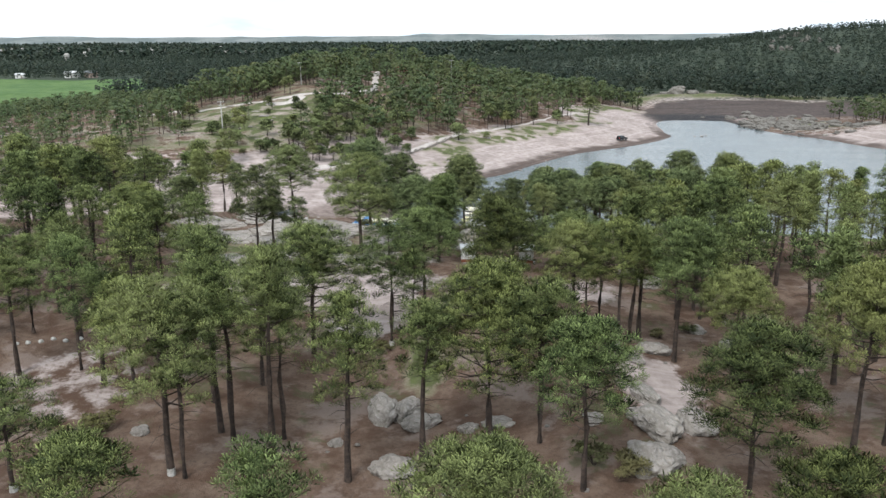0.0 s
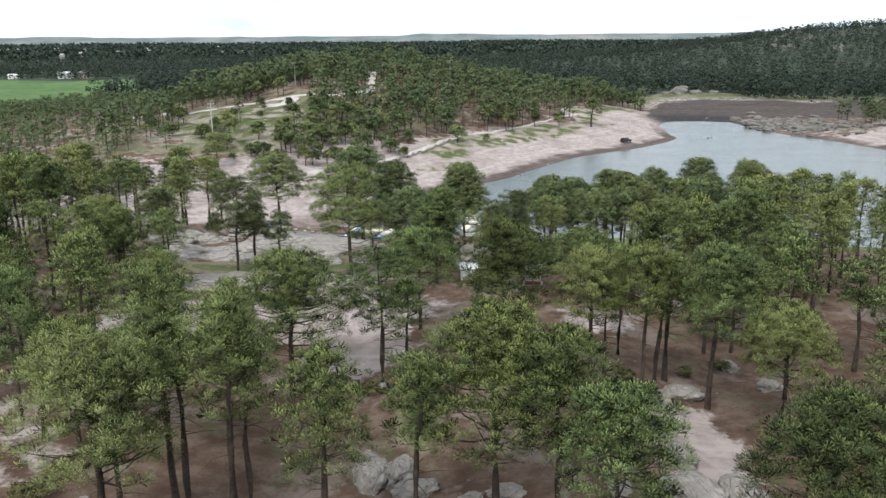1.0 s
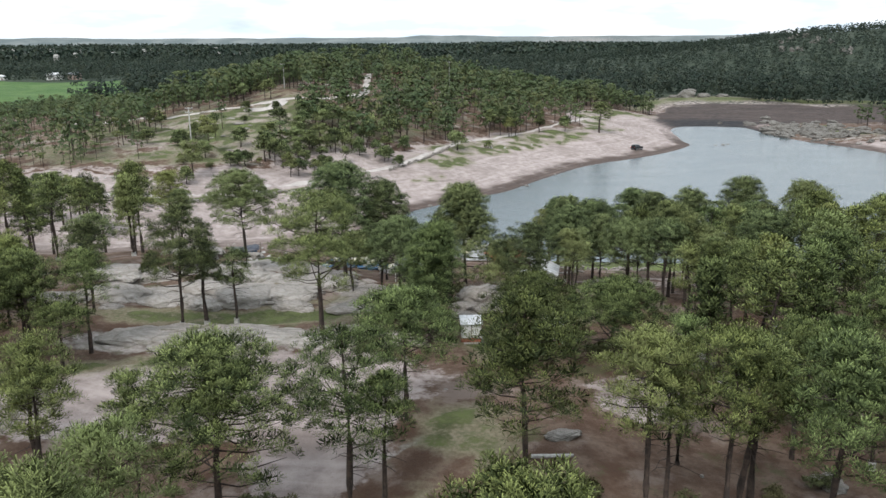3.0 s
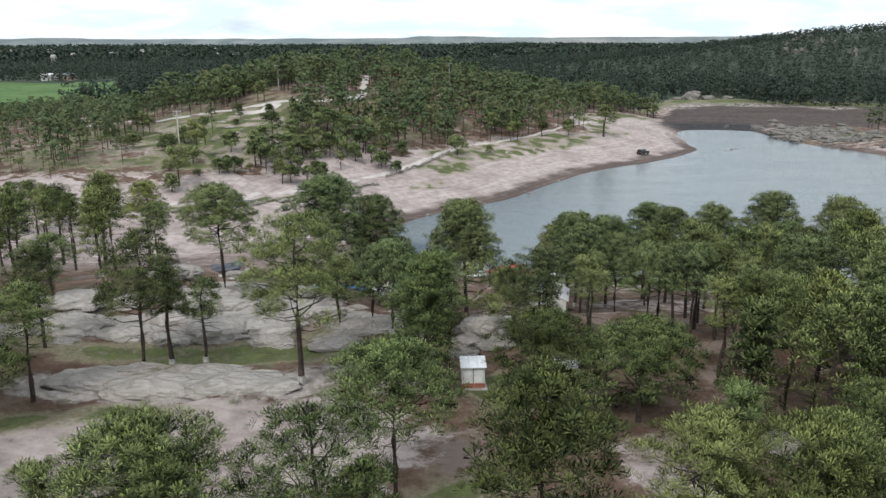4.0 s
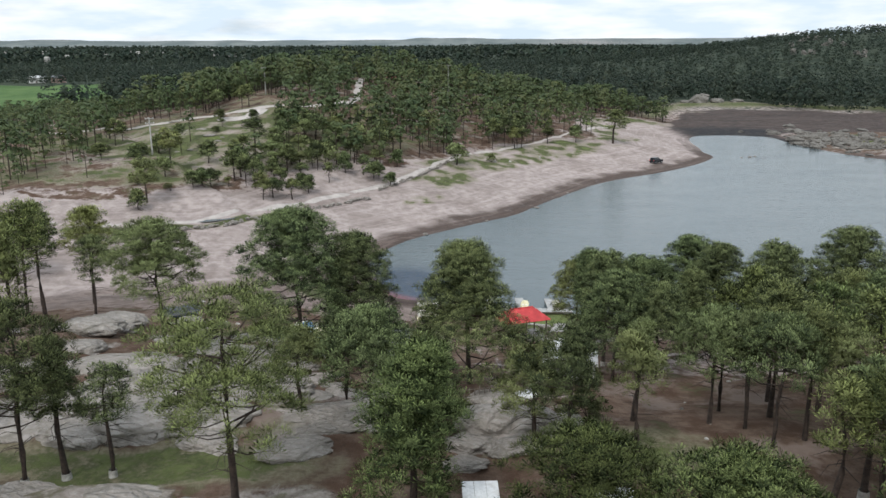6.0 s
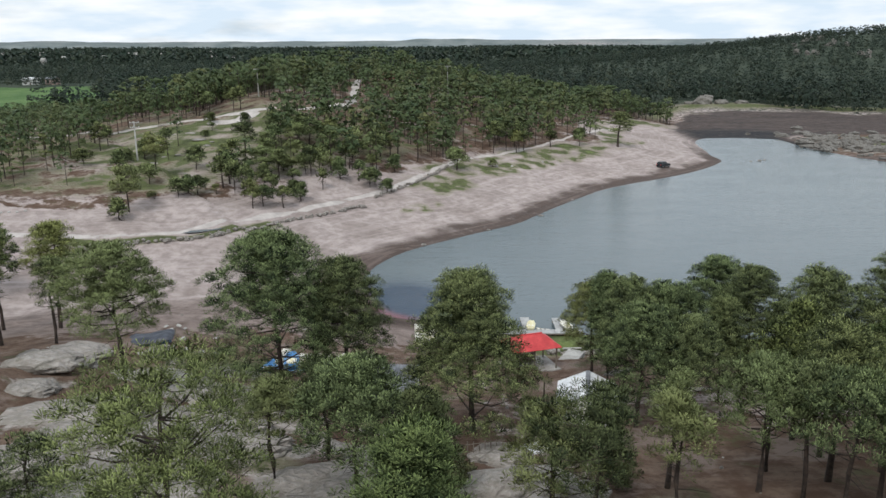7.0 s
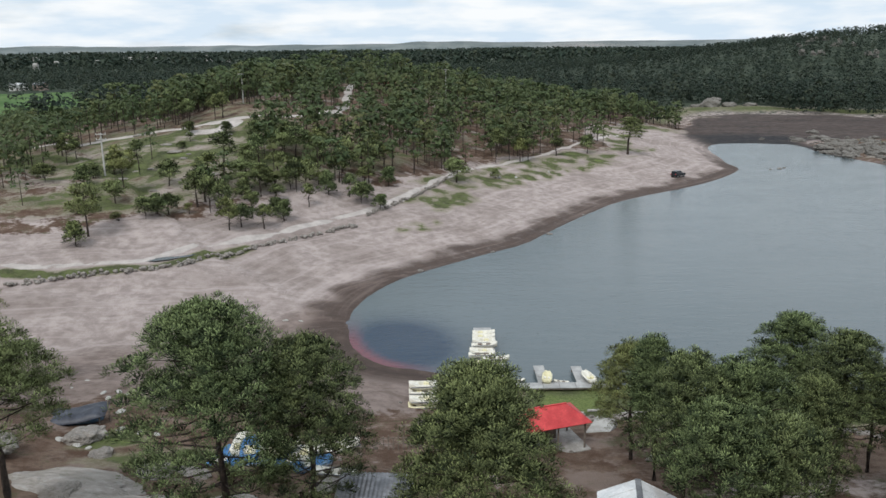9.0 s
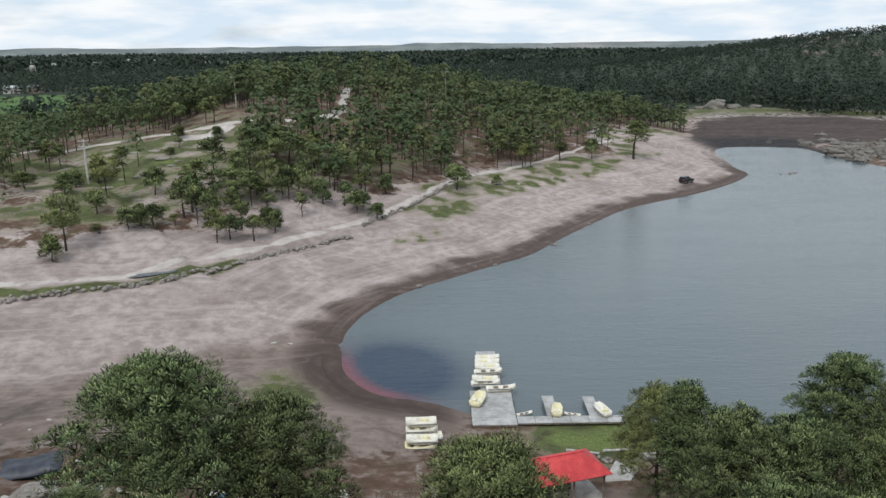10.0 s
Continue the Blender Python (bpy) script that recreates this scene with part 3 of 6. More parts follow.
def build_puddle(x, y, rx, ry, turn):
    g = random.Random(3)
    ring = [(1 + 0.18 * g.uniform(-1, 1)) for _ in range(20)]
    vs = [(0, 0, 0)] + [(rx * r * math.cos(6.2832 * k / 20), ry * r * math.sin(6.2832 * k / 20), 0) for k, r in enumerate(ring)]
    o = new("puddle", mesh_of("puddle", vs, [(0, k + 1, (k + 1) % 20 + 1) for k in range(20)], M_WATER))
    o.matrix_basis = pose(x, y, at(x, y) + 0.10, 0, 0, turn)
    return tagged(o, "shallow rain puddle beside the stone wall", "puddle", kind="structure")


build_ground()
build_water()
build_puddle(-38.9, 193.4, 3.4, 1.0, 33)


# ---- pines ----
def tube(path, radii, sides):
    """A tapered tube along a path: verts and quads."""
    vs, fs = [], []
    for k, (p, r) in enumerate(zip(path, radii)):
        t = Vector(path[min(k + 1, len(path) - 1)]) - Vector(path[max(k - 1, 0)])
        q = t.to_track_quat("Z", "Y")
        for j in range(sides):
            a = 6.2832 * j / sides
            vs.append(Vector(p) + q @ Vector((r * math.cos(a), r * math.sin(a), 0)))
    for k in range(len(path) - 1):
        for j in range(sides):
            a, b = k * sides + j, k * sides + (j + 1) % sides
            fs.append((a, b, b + sides, a + sides))
    return vs, fs


def sprays(C, R, tufts, blades, reach, plump, seed, heart, out=(0.62, 1.02), young=1.0):
    """Round brushes of needles on the upper side of the pads C of radius R: verts, triangles, normals, tip marks
    (painted light).
    """
    g = np.random.RandomState(seed)
    pick = g.choice(len(C), tufts, p=R ** 2 / np.sum(R ** 2))
    nrm = g.normal(0, 1, (tufts, 3))
    nrm[:, 2] = np.abs(nrm[:, 2]) * 0.95 - 0.22
    nrm = unit(nrm)
    centre = C[pick] + nrm * R[pick][:, None] * np.array([1.0, 1.0, 0.66]) * g.uniform(*out, (tufts, 1))
    far = unit(centre - heart)
    axis = unit(nrm * 0.30 + far * 0.28 + np.array([0, 0, 1.0]) + g.normal(0, 0.12, (tufts, 3)))
    e1 = unit(np.cross(axis, g.normal(0, 1, axis.shape)))
    e2 = np.cross(axis, e1)
    # each brush stands up from the twig, its needles spreading towards a round top painted pale
    k = np.arange(blades)
    up = np.clip(0.99 - 0.75 * ((k + 0.5) / blades) + g.uniform(-0.08, 0.08, (tufts, blades)), 0.1, 0.99)
    turn = k * 2.39996 + g.uniform(0, 6.28, (tufts, 1)) + g.uniform(-0.3, 0.3, (tufts, blades))
    flat = np.sqrt(1 - up * up)
    u = (flat * np.cos(turn))[..., None] * e1[:, None] + (flat * np.sin(turn))[..., None] * e2[:, None] + up[..., None] * axis[:, None]
    size = reach * g.uniform(0.75, 1.25, (tufts, 1, 1))
    side = unit(np.cross(u, g.normal(0, 1, u.shape))) * size * plump
    foot = centre[:, None] + u * size * 0.10
    tip = centre[:, None] + u * size * g.uniform(0.85, 1.12, (tufts, blades, 1)) * (1 + 0.2 * up[..., None])
    v = np.stack([foot, tip - side, tip + side], 2).reshape(-1, 3)
    tri = np.arange(len(v)).reshape(-1, 3)
    lie = np.repeat(unit(0.4 * u + 0.6 * nrm[:, None] + 0.5 * far[:, None] + np.array([0, 0, 0.2])).reshape(-1, 3), 3, 0)
    # lighter on upper tufts and needle tops: light from above put into tip marks
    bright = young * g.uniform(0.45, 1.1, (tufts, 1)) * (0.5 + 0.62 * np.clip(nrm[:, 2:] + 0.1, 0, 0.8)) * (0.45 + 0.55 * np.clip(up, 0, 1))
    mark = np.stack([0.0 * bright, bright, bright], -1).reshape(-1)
    return v, wind(v, tri, lie), lie, mark


def crown_width(style, f):
    """The crown's outline: how wide it is at the part f of its height, 0 to 1."""
    if style == 1:
        return (1.03 - f) ** 0.50 * min(1, 0.72 + 1.5 * f)
    low = {0: 0.40, 2: 0.36, 3: 0.30}[style]
    if f < low:
        return 0.66 + 0.34 * math.sin(1.57 * f / low)
    return math.sqrt(max(0.02, 1 - ((f - low) / (1.03 - low)) ** 2.2))


def pine_shape(seed, high, clear, wide, blades, reach, plump, style, thin=1.0):
    """Arrays of one pine, in metres. clear: bare part of the trunk; wide: the crown's radius.
    style: 0 domed, 1 tall and close, 2 open with tiers, 3 spreading."""
    rng = random.Random(seed)
    wood_v, wood_f = [], []

    def wood(path, radii, sides):
        v, f = tube(path, radii, sides)
        n = len(wood_v)
        wood_v.extend(v)
        wood_f.extend([tuple(i + n for i in q) for q in f])

    bend = [(rng.uniform(-0.35, 0.35), rng.uniform(-0.35, 0.35)) for _ in range(6)]
    trunk = [Vector((bend[k][0] * k / 6, bend[k][1] * k / 6, high * 0.93 * k / 5 - (0.5 if k == 0 else 0))) for k in range(6)]
    thick = 0.075 + 0.0095 * high
    wood(trunk, [thick * 1.3, thick, thick * 0.85, thick * 0.62, thick * 0.38, 0.03], 8)

    def on_trunk(z):
        f = min(max(z / (high * 0.93) * 5, 0), 4.999)
        return trunk[int(f)].lerp(trunk[int(f) + 1], f - int(f))

    deep = high * (1 - clear)
    pad = min(1.15, 0.40 + 0.13 * wide) * (0.9 if style == 2 else 1.0)
    area = 2 * math.pi * wide * deep * 0.62 + math.pi * wide * wide
    shell = max(16, int(area / ((2.3 if style in (1, 3) else 2.4 if style == 2 else 3.1) * pad * pad) * (0.9 if style == 2 else 1.0)))
    lobes = [(rng.uniform(0, 6.28), rng.uniform(0.05, 0.85), rng.uniform(-0.45, 0.25)) for _ in range(7)]
    lean = rng.uniform(0, 6.28)
    tiers = [(k + rng.uniform(0.2, 0.8)) / 6 for k in range(6)]
    pads = []
    for k in range(int(shell * (1.35 if style == 2 else 1.75))):
        inner = k >= shell
        f = (((k % shell) + rng.random()) / shell) ** (0.85 if style in (1, 3) else 0.95)
        if inner:
            f = 0.35 + 0.63 * rng.random()
        a = k * 2.39996 + rng.uniform(-0.35, 0.35)
        if style == 2:
            f = min(0.98, tiers[rng.randrange(6)] * 0.75 + 0.25 * f + rng.uniform(-0.03, 0.03))
        swell = 1 + 0.08 * math.cos(a - lean) + sum(w * math.exp(-((f - h) / 0.22) ** 2) * max(0, math.cos(a - b)) ** 2 for b, h, w in lobes) * (0.5 if style == 3 else 1.0)
        width = wide * crown_width(style, f) * swell - 0.55 * pad
        length = max(0.25, width * (rng.uniform(0.15, 0.78) if inner else rng.uniform(0.84, 1.04)))
        z = high * clear + (deep - 0.5 * pad) * f
        drop = length * (0.40 - 0.20 * f) * rng.uniform(0.6, 1.2)
        p0 = on_trunk(max(high * clear * 0.85, z - drop))
        end = on_trunk(z) * 1.0
        end = Vector((end.x + math.cos(a) * length, end.y + math.sin(a) * length, z))
        mid = p0.lerp(end, 0.5) + Vector((rng.gauss(0, 0.08), rng.gauss(0, 0.08), -0.08 * length))
        if k % (4 if style == 1 else 2 if style != 2 and f < 0.6 else 3) == 0:
            r = 0.012 + 0.011 * length
            wood([p0, mid, end], [r * 1.4, r, 0.010], 3)
        pads.append((end, pad * rng.uniform(0.6, 1.25)))
    for k in range(5):
        q = on_trunk(high * (0.84 + 0.10 * k / 4))
        pads.append((q + Vector((rng.gauss(0, 0.25), rng.gauss(0, 0.25), 0.1)), pad * 0.8))
    for _ in range(9 if style == 2 else 6):
        z, a, ln = high * clear * rng.uniform(0.6, 1.0), rng.uniform(0, 6.28), rng.uniform(0.6, 1.9)
        p0 = on_trunk(z)
        wood([p0, p0 + Vector((math.cos(a) * ln * 0.5, math.sin(a) * ln * 0.5, 0.05)), p0 + Vector((math.cos(a + 0.2) * ln, math.sin(a + 0.2) * ln, -0.15 * ln))], [0.035, 0.022, 0.008], 3)
    C, R = np.array([tuple(p) for p, _ in pads]), np.array([r for _, r in pads])
    tufts = int(thin * np.sum(R ** 2) * 2.6 / reach ** 2 * 0.40)
    heart = np.array([0, 0, high * (0.4 + 0.5 * clear)])
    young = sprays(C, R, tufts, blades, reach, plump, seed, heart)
    # dark needles further in, the shade inside the crown put into their colour
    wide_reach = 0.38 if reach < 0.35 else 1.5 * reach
    shaded = sprays(C, R, int((0.8 if style in (1, 3) else 0.45) * np.sum(R ** 2) / wide_reach ** 2), 9, wide_reach, 0.10, seed + 5, heart, (0.0, 0.55), 0.15)
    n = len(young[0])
    return wood_v, wood_f, np.concatenate([young[0], shaded[0]]), np.concatenate([young[1], shaded[1] + n]), np.concatenate([young[2], shaded[2]]), np.concatenate([young[3], shaded[3]])


def pine_maker(seed, high, clear, wide, blades, reach, plump, style, foliage, thin=1.0):
    wv, wf, v, tri, lie, tip = pine_shape(seed, high, clear, wide, blades, reach, plump, style, thin)
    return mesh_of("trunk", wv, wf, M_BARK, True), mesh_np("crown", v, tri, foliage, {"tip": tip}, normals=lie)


# bare part of the trunk, usual radius of the crown at 13 m, style:
# 0 domed, 1 domed and low, 2 open, 3 tall and close, 4 broad dome, 5 slim and open, 6 spreading, 7 slim with a long bare trunk, 8 full nearly to the ground, 9 broad dome on a short trunk
SHAPES = ((0.50, 2.6, 0), (0.42, 2.5, 0), (0.34, 3.4, 2), (0.22, 2.6, 1), (0.46, 3.0, 3), (0.46, 2.6, 2), (0.33, 4.0, 3), (0.52, 2.0, 0), (0.13, 4.0, 1), (0.20, 4.4, 3))
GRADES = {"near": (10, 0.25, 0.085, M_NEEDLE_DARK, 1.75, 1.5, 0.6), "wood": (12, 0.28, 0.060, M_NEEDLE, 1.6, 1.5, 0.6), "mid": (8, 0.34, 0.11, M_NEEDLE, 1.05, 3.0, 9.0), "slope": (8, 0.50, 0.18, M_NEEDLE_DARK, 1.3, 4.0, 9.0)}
MADE = {}


def pine_model(kind, grade, high, radius, seed):
    """The trunk and crown of that size, shared by trees of nearly the same size, and the scale that makes them exact."""
    blades, reach, plump, foliage, thin, h_step, r_step = GRADES[grade]
    clear, usual, style = SHAPES[kind]
    hq = max(1, round(high / h_step)) * h_step
    rq = max(1, round(radius / r_step)) * r_step if r_step < 5 else usual * (hq / 13) ** 0.55
    key = (kind, grade, hq, round(rq, 2), seed % 2 if grade != "near" else 0)
    if key not in MADE:
        MADE[key] = pine_maker(100 + 37 * len(MADE), hq, clear, rq, blades, reach, plump, style, foliage, thin)
    return MADE[key], high / hq, radius / rq


_lime = mesh_of("lime_band", *tube([(0, 0, -0.3), (0, 0, 0.25), (0, 0, 0.48)], [0.28, 0.25, 0.235], 10), M_LIME, True)
taken = []


def pine(x, y, top, grade, rng, label, group, lime=False, kind=0, broad=1.0, radius=()):
    z = at(x, y)
    high = max(top - z, 1.4)
    e = tagged(new("pine_tree"), label, "tree", group)
    r = radius[0] if radius else SHAPES[kind][1] * (high / 13) ** 0.55 * rng.uniform(0.9, 1.12) * broad
    (trunk, crown), s, w = pine_model(kind, grade, high, r, int(x * 7 + y))
    e.matrix_basis = pose(x, y, z, rng.uniform(-2, 2), rng.uniform(-2, 2), rng.uniform(0, 360)) @ Matrix.Diagonal((w, w, s, 1))
    for nm, me in (("trunk", trunk), ("crown", crown)) + ((("lime_band", _lime),) if lime else ()):
        o = new(nm, me)
        o.parent = e
    taken.append((x, y))
    return e


TALL = "tall pine with a dark bare trunk and rounded green crown"
rng = random.Random(5)
# pines over the stony ground, round the camp and in the wood: place, height of the top, shape
CAMP = [(-9.5, 88.8, 24.5, 2, 4.3), (-22.4, 93.2, 22.4, 2), (-20.5, 94.1, 19.6, 5), (-17.9, 94.2, 18.4, 5), (-10.9, 117, 22.4, 9, 4.9), (-6.1, 117, 20.2, 9, 3.4),
        (-22, 115.6, 21.8, 4, 3.8), (-34.3, 130.5, 16.8, 1), (3.0, 112, 20.7, 8, 5.9), (8.0, 95, 20.3, 1, 2.7), (0.1, 96.6, 19.4, 3),
        (-3.6, 98.8, 19.8, 6, 3.2), (-8.2, 100.6, 18.0, 4), (12.3, 96, 19.4, 0), (15.4, 121, 17.4, 6, 3.3), (6.4, 97, 18.2, 2, 3.1)]
CAMP += [(18.6, 120, 17.2, 6, 3.3), (25, 129, 16.8, 6, 3.2), (26.5, 124.6, 17.2, 6, 3.2), (29.2, 119, 18.6, 6, 3.6), (35, 118.6, 20.2, 6, 3.7), (15.0, 131.8, 13.8, 6, 2.9), (23.4, 121.8, 15.7, 3, 2.7),
         (-0.6, 87.6, 22.0, 8, 3.7), (7.6, 86, 18.2, 6, 3.7), (13.2, 82.9, 18.6, 6, 4.4), (13.2, 100.8, 18.2, 0), (18, 100.3, 19.2, 4, 2.8), (20.3, 96, 20.1, 0, 2.7),
         (19.8, 99, 19.6, 7), (24, 96.4, 19.5, 0), (20.1, 88.3, 20.0, 7), (22, 87.7, 20.2, 0, 2.6), (23.4, 84.7, 20.9, 4, 2.8), (22.8, 97.3, 20.6, 7), (28.7, 94.8, 21.2, 4, 2.9)]
CAMP += [(32.5, 107.4, 19.5, 0), (32.7, 113, 18.0, 4), (32.4, 103, 20.0, 0), (-5.6, 103, 18.0, 4), (-31.2, 95.8, 20.4, 0), (-35.2, 106, 18.8, 0, 2.6),
         (-35.2, 89.2, 21.0, 0), (-37.9, 94.5, 18.8, 1), (40.9, 114.1, 20.4, 4), (23.2, 91.1, 19.5, 7), (25.7, 93.2, 18.9, 7), (28.8, 91.4, 19.3, 0),
         (-71, 167.5, 13.0, 0), (-68, 168.3, 13.3, 0), (-66.3, 168, 12.7, 7), (-62, 163.5, 12.9, 1), (-59.6, 163, 12.1, 0), (-76, 170, 12.5, 0), (-78, 165, 13.4, 4), (-73.8, 166, 13.0, 7), (22.6, 102, 20.4, 4), (14.7, 113.8, 17.8, 6, 3.0), (18.4, 114.3, 16.6, 6, 2.9), (15.6, 127.6, 16.0, 3, 2.6)]
WOOD = [(-33.3, 58.2, 21.3, 0, 2.5), (-28.6, 58.7, 22.3, 0, 2.7), (-25.5, 55.5, 20.8, 7, 2.0), (-16.3, 42.8, 24.3, 2, 3.6), (-15.4, 42.5, 22.8, 7, 2.1), (-14.8, 48.3, 25.4, 0, 2.7),
        (-13.7, 47.2, 23.2, 7, 2.0), (-10.9, 45.9, 24.6, 0, 2.5), (-10.7, 48.3, 22.1, 7, 2.0), (-5.9, 43.6, 22.8, 1, 2.5), (-4.5, 64.2, 22.4, 2, 3.0), (-2.7, 64.6, 19.5, 7, 1.7),
        (-1.4, 45.7, 21.5, 7, 2.0), (2.9, 47.8, 23.0, 6, 4.4), (6.0, 46.1, 22.4, 4, 3.1), (7.7, 39.9, 22.3, 4, 3.0), (14, 68.6, 20.8, 7, 1.9), (14, 61, 22.8, 0, 2.7)]
WOOD += [(15.4, 62.8, 22.0, 7, 2.0), (16.5, 64, 21.5, 7, 2.0), (18.2, 59.3, 23.2, 4, 3.1), (16.8, 39.5, 22.1, 6, 3.8), (25.5, 45.3, 23.6, 4, 3.3), (27.5, 45.5, 23.0, 7, 2.3),
         (-24.8, 41.1, 18.5, 2, 3.1), (21, 54.5, 20.7, 4, 2.8), (21.4, 70.3, 20.0, 7, 2.1), (23.7, 70.5, 20.0, 7, 2.1), (-22.7, 54.2, 20.2, 4, 3.3), (-16.6, 52.9, 20.1, 0, 2.3),
         (-13.8, 56.2, 20.8, 0, 2.8), (-21.4, 57.1, 18.4, 7, 1.9), (-27.6, 81.8, 17.6, 7, 2.3), (-27.4, 86.2, 20.2, 0, 2.5), (-10.9, 62.5, 22.4, 6, 4.3), (4.6, 62.5, 24.2, 4, 3.0)]
WOOD += [(10.7, 62.8, 22.2, 0, 3.0), (11.8, 63.1, 20.1, 7, 1.7), (25.5, 68.9, 17.8, 0, 2.2), (24, 73.3, 18.1, 7, 1.9), (-1.9, 73.2, 21.3, 4, 3.9), (-31.8, 85, 21.6, 3, 2.4), (-36.5, 80.6, 22.4, 1, 2.4),
         (1.3, 28, 21.6, 6, 4.0), (-7.6, 29, 20.8, 1, 2.4), (11.2, 31, 18.2, 1, 2.6), (17.4, 31, 19.0, 4, 3.0), (-17.2, 33.1, 19.2, 4, 2.6), (36.8, 71, 20.4, 1), (29, 74.6, 21.2, 4), (38.2, 84.5, 20.8, 0), (-29.6, 72.6, 21.0, 1), (-32.1, 80, 22.4, 0), (-30.6, 83.5, 21.0, 4), (-33, 87.9, 18.5, 7), (-35.8, 70.6, 20.2, 0), (-36.2, 66.5, 20.4, 7), (-40.1, 70.4, 20.4, 1), (-20.3, 64, 21.7, 0, 2.2), (-21, 64.9, 19.6, 7), (-15.1, 63.2, 20.0, 7)]
for i, (x, y, top, k, *radius) in enumerate(CAMP):
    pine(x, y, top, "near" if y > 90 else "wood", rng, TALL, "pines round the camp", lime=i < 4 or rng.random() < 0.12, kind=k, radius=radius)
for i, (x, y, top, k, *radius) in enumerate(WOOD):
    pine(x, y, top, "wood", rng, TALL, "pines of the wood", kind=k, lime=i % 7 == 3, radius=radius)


def scatter(n, box, gap, test, rng):
    out = []
    for _ in range(n):
        x, y = rng.uniform(*box[0]), rng.uniform(*box[1])
        if test(x, y) and all((x - a) ** 2 + (y - b) ** 2 > gap * gap for a, b in taken + out):
            out.append((x, y))
    return out


def off_shore(x, y, least):
    d, _ = seg_dist(np.array([x]), np.array([y]), SHORE, True)
    return d[0] > least and not in_lake(np.array([x]), np.array([y]))[0]


# right wood down to the water, left wood, and the near flanks
for box, gap, n, test, group in (
        (((21, 82), (58, 134)), 5.6, 600, lambda x, y: x < 9 + 0.57 * y and off_shore(x, y, 17) and not (x < 27 and 112 < y), "pines of the wood"),
        (((19, 44), (76, 108)), 3.3, 200, lambda x, y: x < 9 + 0.57 * y and off_shore(x, y, 17), "pines of the wood"),
        (((-80, -25), (60, 96)), 4.4, 900, lambda x, y: x > -9 - 0.57 * y and not (x > -31 and y > 70) and not (x > -32 and y < 62), "pines of the wood"),
        (((-80, -36), (96, 148)), 5.6, 200, lambda x, y: x > -12 - 0.57 * y, "pines over the rocks"),
        (((-46, -21), (38, 58)), 8.5, 24, lambda x, y: x > -14 - 0.62 * y, "pines of the wood"),
        (((24, 48), (30, 58)), 5.0, 90, lambda x, y: x < 14 + 0.62 * y, "pines of the wood")):
    for x, y in scatter(n, box, gap, test, rng):
        high = rng.uniform(8.6, 11.2) * (0.74 if y > 112 and x > 0 else 1.0) + (1.6 if y < 62 else 0) + (1.2 if x < -25 and y > 62 else 0)
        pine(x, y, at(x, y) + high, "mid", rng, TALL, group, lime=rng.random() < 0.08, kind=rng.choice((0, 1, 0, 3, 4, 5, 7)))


# low shrubs between the trunks
def shrub_maker(seed):
    rng = random.Random(seed)
    wv, wf, C, R = [], [], [], []
    for k in range(9):
        a, ln, up = rng.uniform(0, 6.28), rng.uniform(0.4, 1.1), rng.uniform(0.5, 1.3)
        end = Vector((math.cos(a) * ln, math.sin(a) * ln, up))
        v, f = tube([Vector((0, 0, -0.1)), end * 0.5 + Vector((0, 0, 0.1)), end], [0.03, 0.02, 0.008], 3)
        wf.extend([tuple(i + len(wv) for i in t) for t in f])
        wv.extend(v)
        for _ in range(3):
            C.append(tuple(end * rng.uniform(0.6, 1.0) + Vector((rng.gauss(0, 0.15), rng.gauss(0, 0.15), 0))))
            R.append(rng.uniform(0.18, 0.36))
    v, tri, lie, tip = sprays(np.array(C), np.array(R), 260, 6, 0.18, 0.2, seed, np.array([0, 0, 0.2]))
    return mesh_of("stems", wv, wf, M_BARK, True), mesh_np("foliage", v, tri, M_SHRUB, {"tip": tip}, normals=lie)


SHRUBS = [shrub_maker(300 + k) for k in range(3)]
rng = random.Random(31)
for x, y, s in ((-7.8, 64.5, 1.0), (-5.7, 63.4, 1.1), (-9.8, 64.4, 1.1), (7.6, 63.7, 1.0), (13.0, 63.1, 0.9), (18.8, 65.6, 0.8), (21.8, 67.0, 0.8), (10.8, 41.4, 1.2), (12.2, 38.4, 1.0), (-23.0, 49.0, 1.2),
                (-23.2, 42.2, 1.3), (-20.4, 43.6, 1.0), (8.8, 42.6, 1.1), (12.2, 85.0, 1.2), (14.4, 86.2, 1.0), (1.2, 100.4, 1.4), (-1.5, 101.6, 1.2), (10.4, 101.6, 1.2), (-12.8, 124.5, 1.1), (-58.0, 207.0, 1.3), (-51, 205, 1.2)):
    e = tagged(new("shrub"), "low olive-green shrub with dry brown twigs", "bush", "shrubs")
    e.matrix_basis = pose(x, y, at(x, y), 0, 0, rng.uniform(0, 360)) @ Matrix.Diagonal((s, s, s * rng.uniform(0.7, 1.0), 1))
    for nm, me in zip(("stems", "foliage"), SHRUBS[rng.randrange(3)]):
        o = new(nm, me)
        o.parent = e


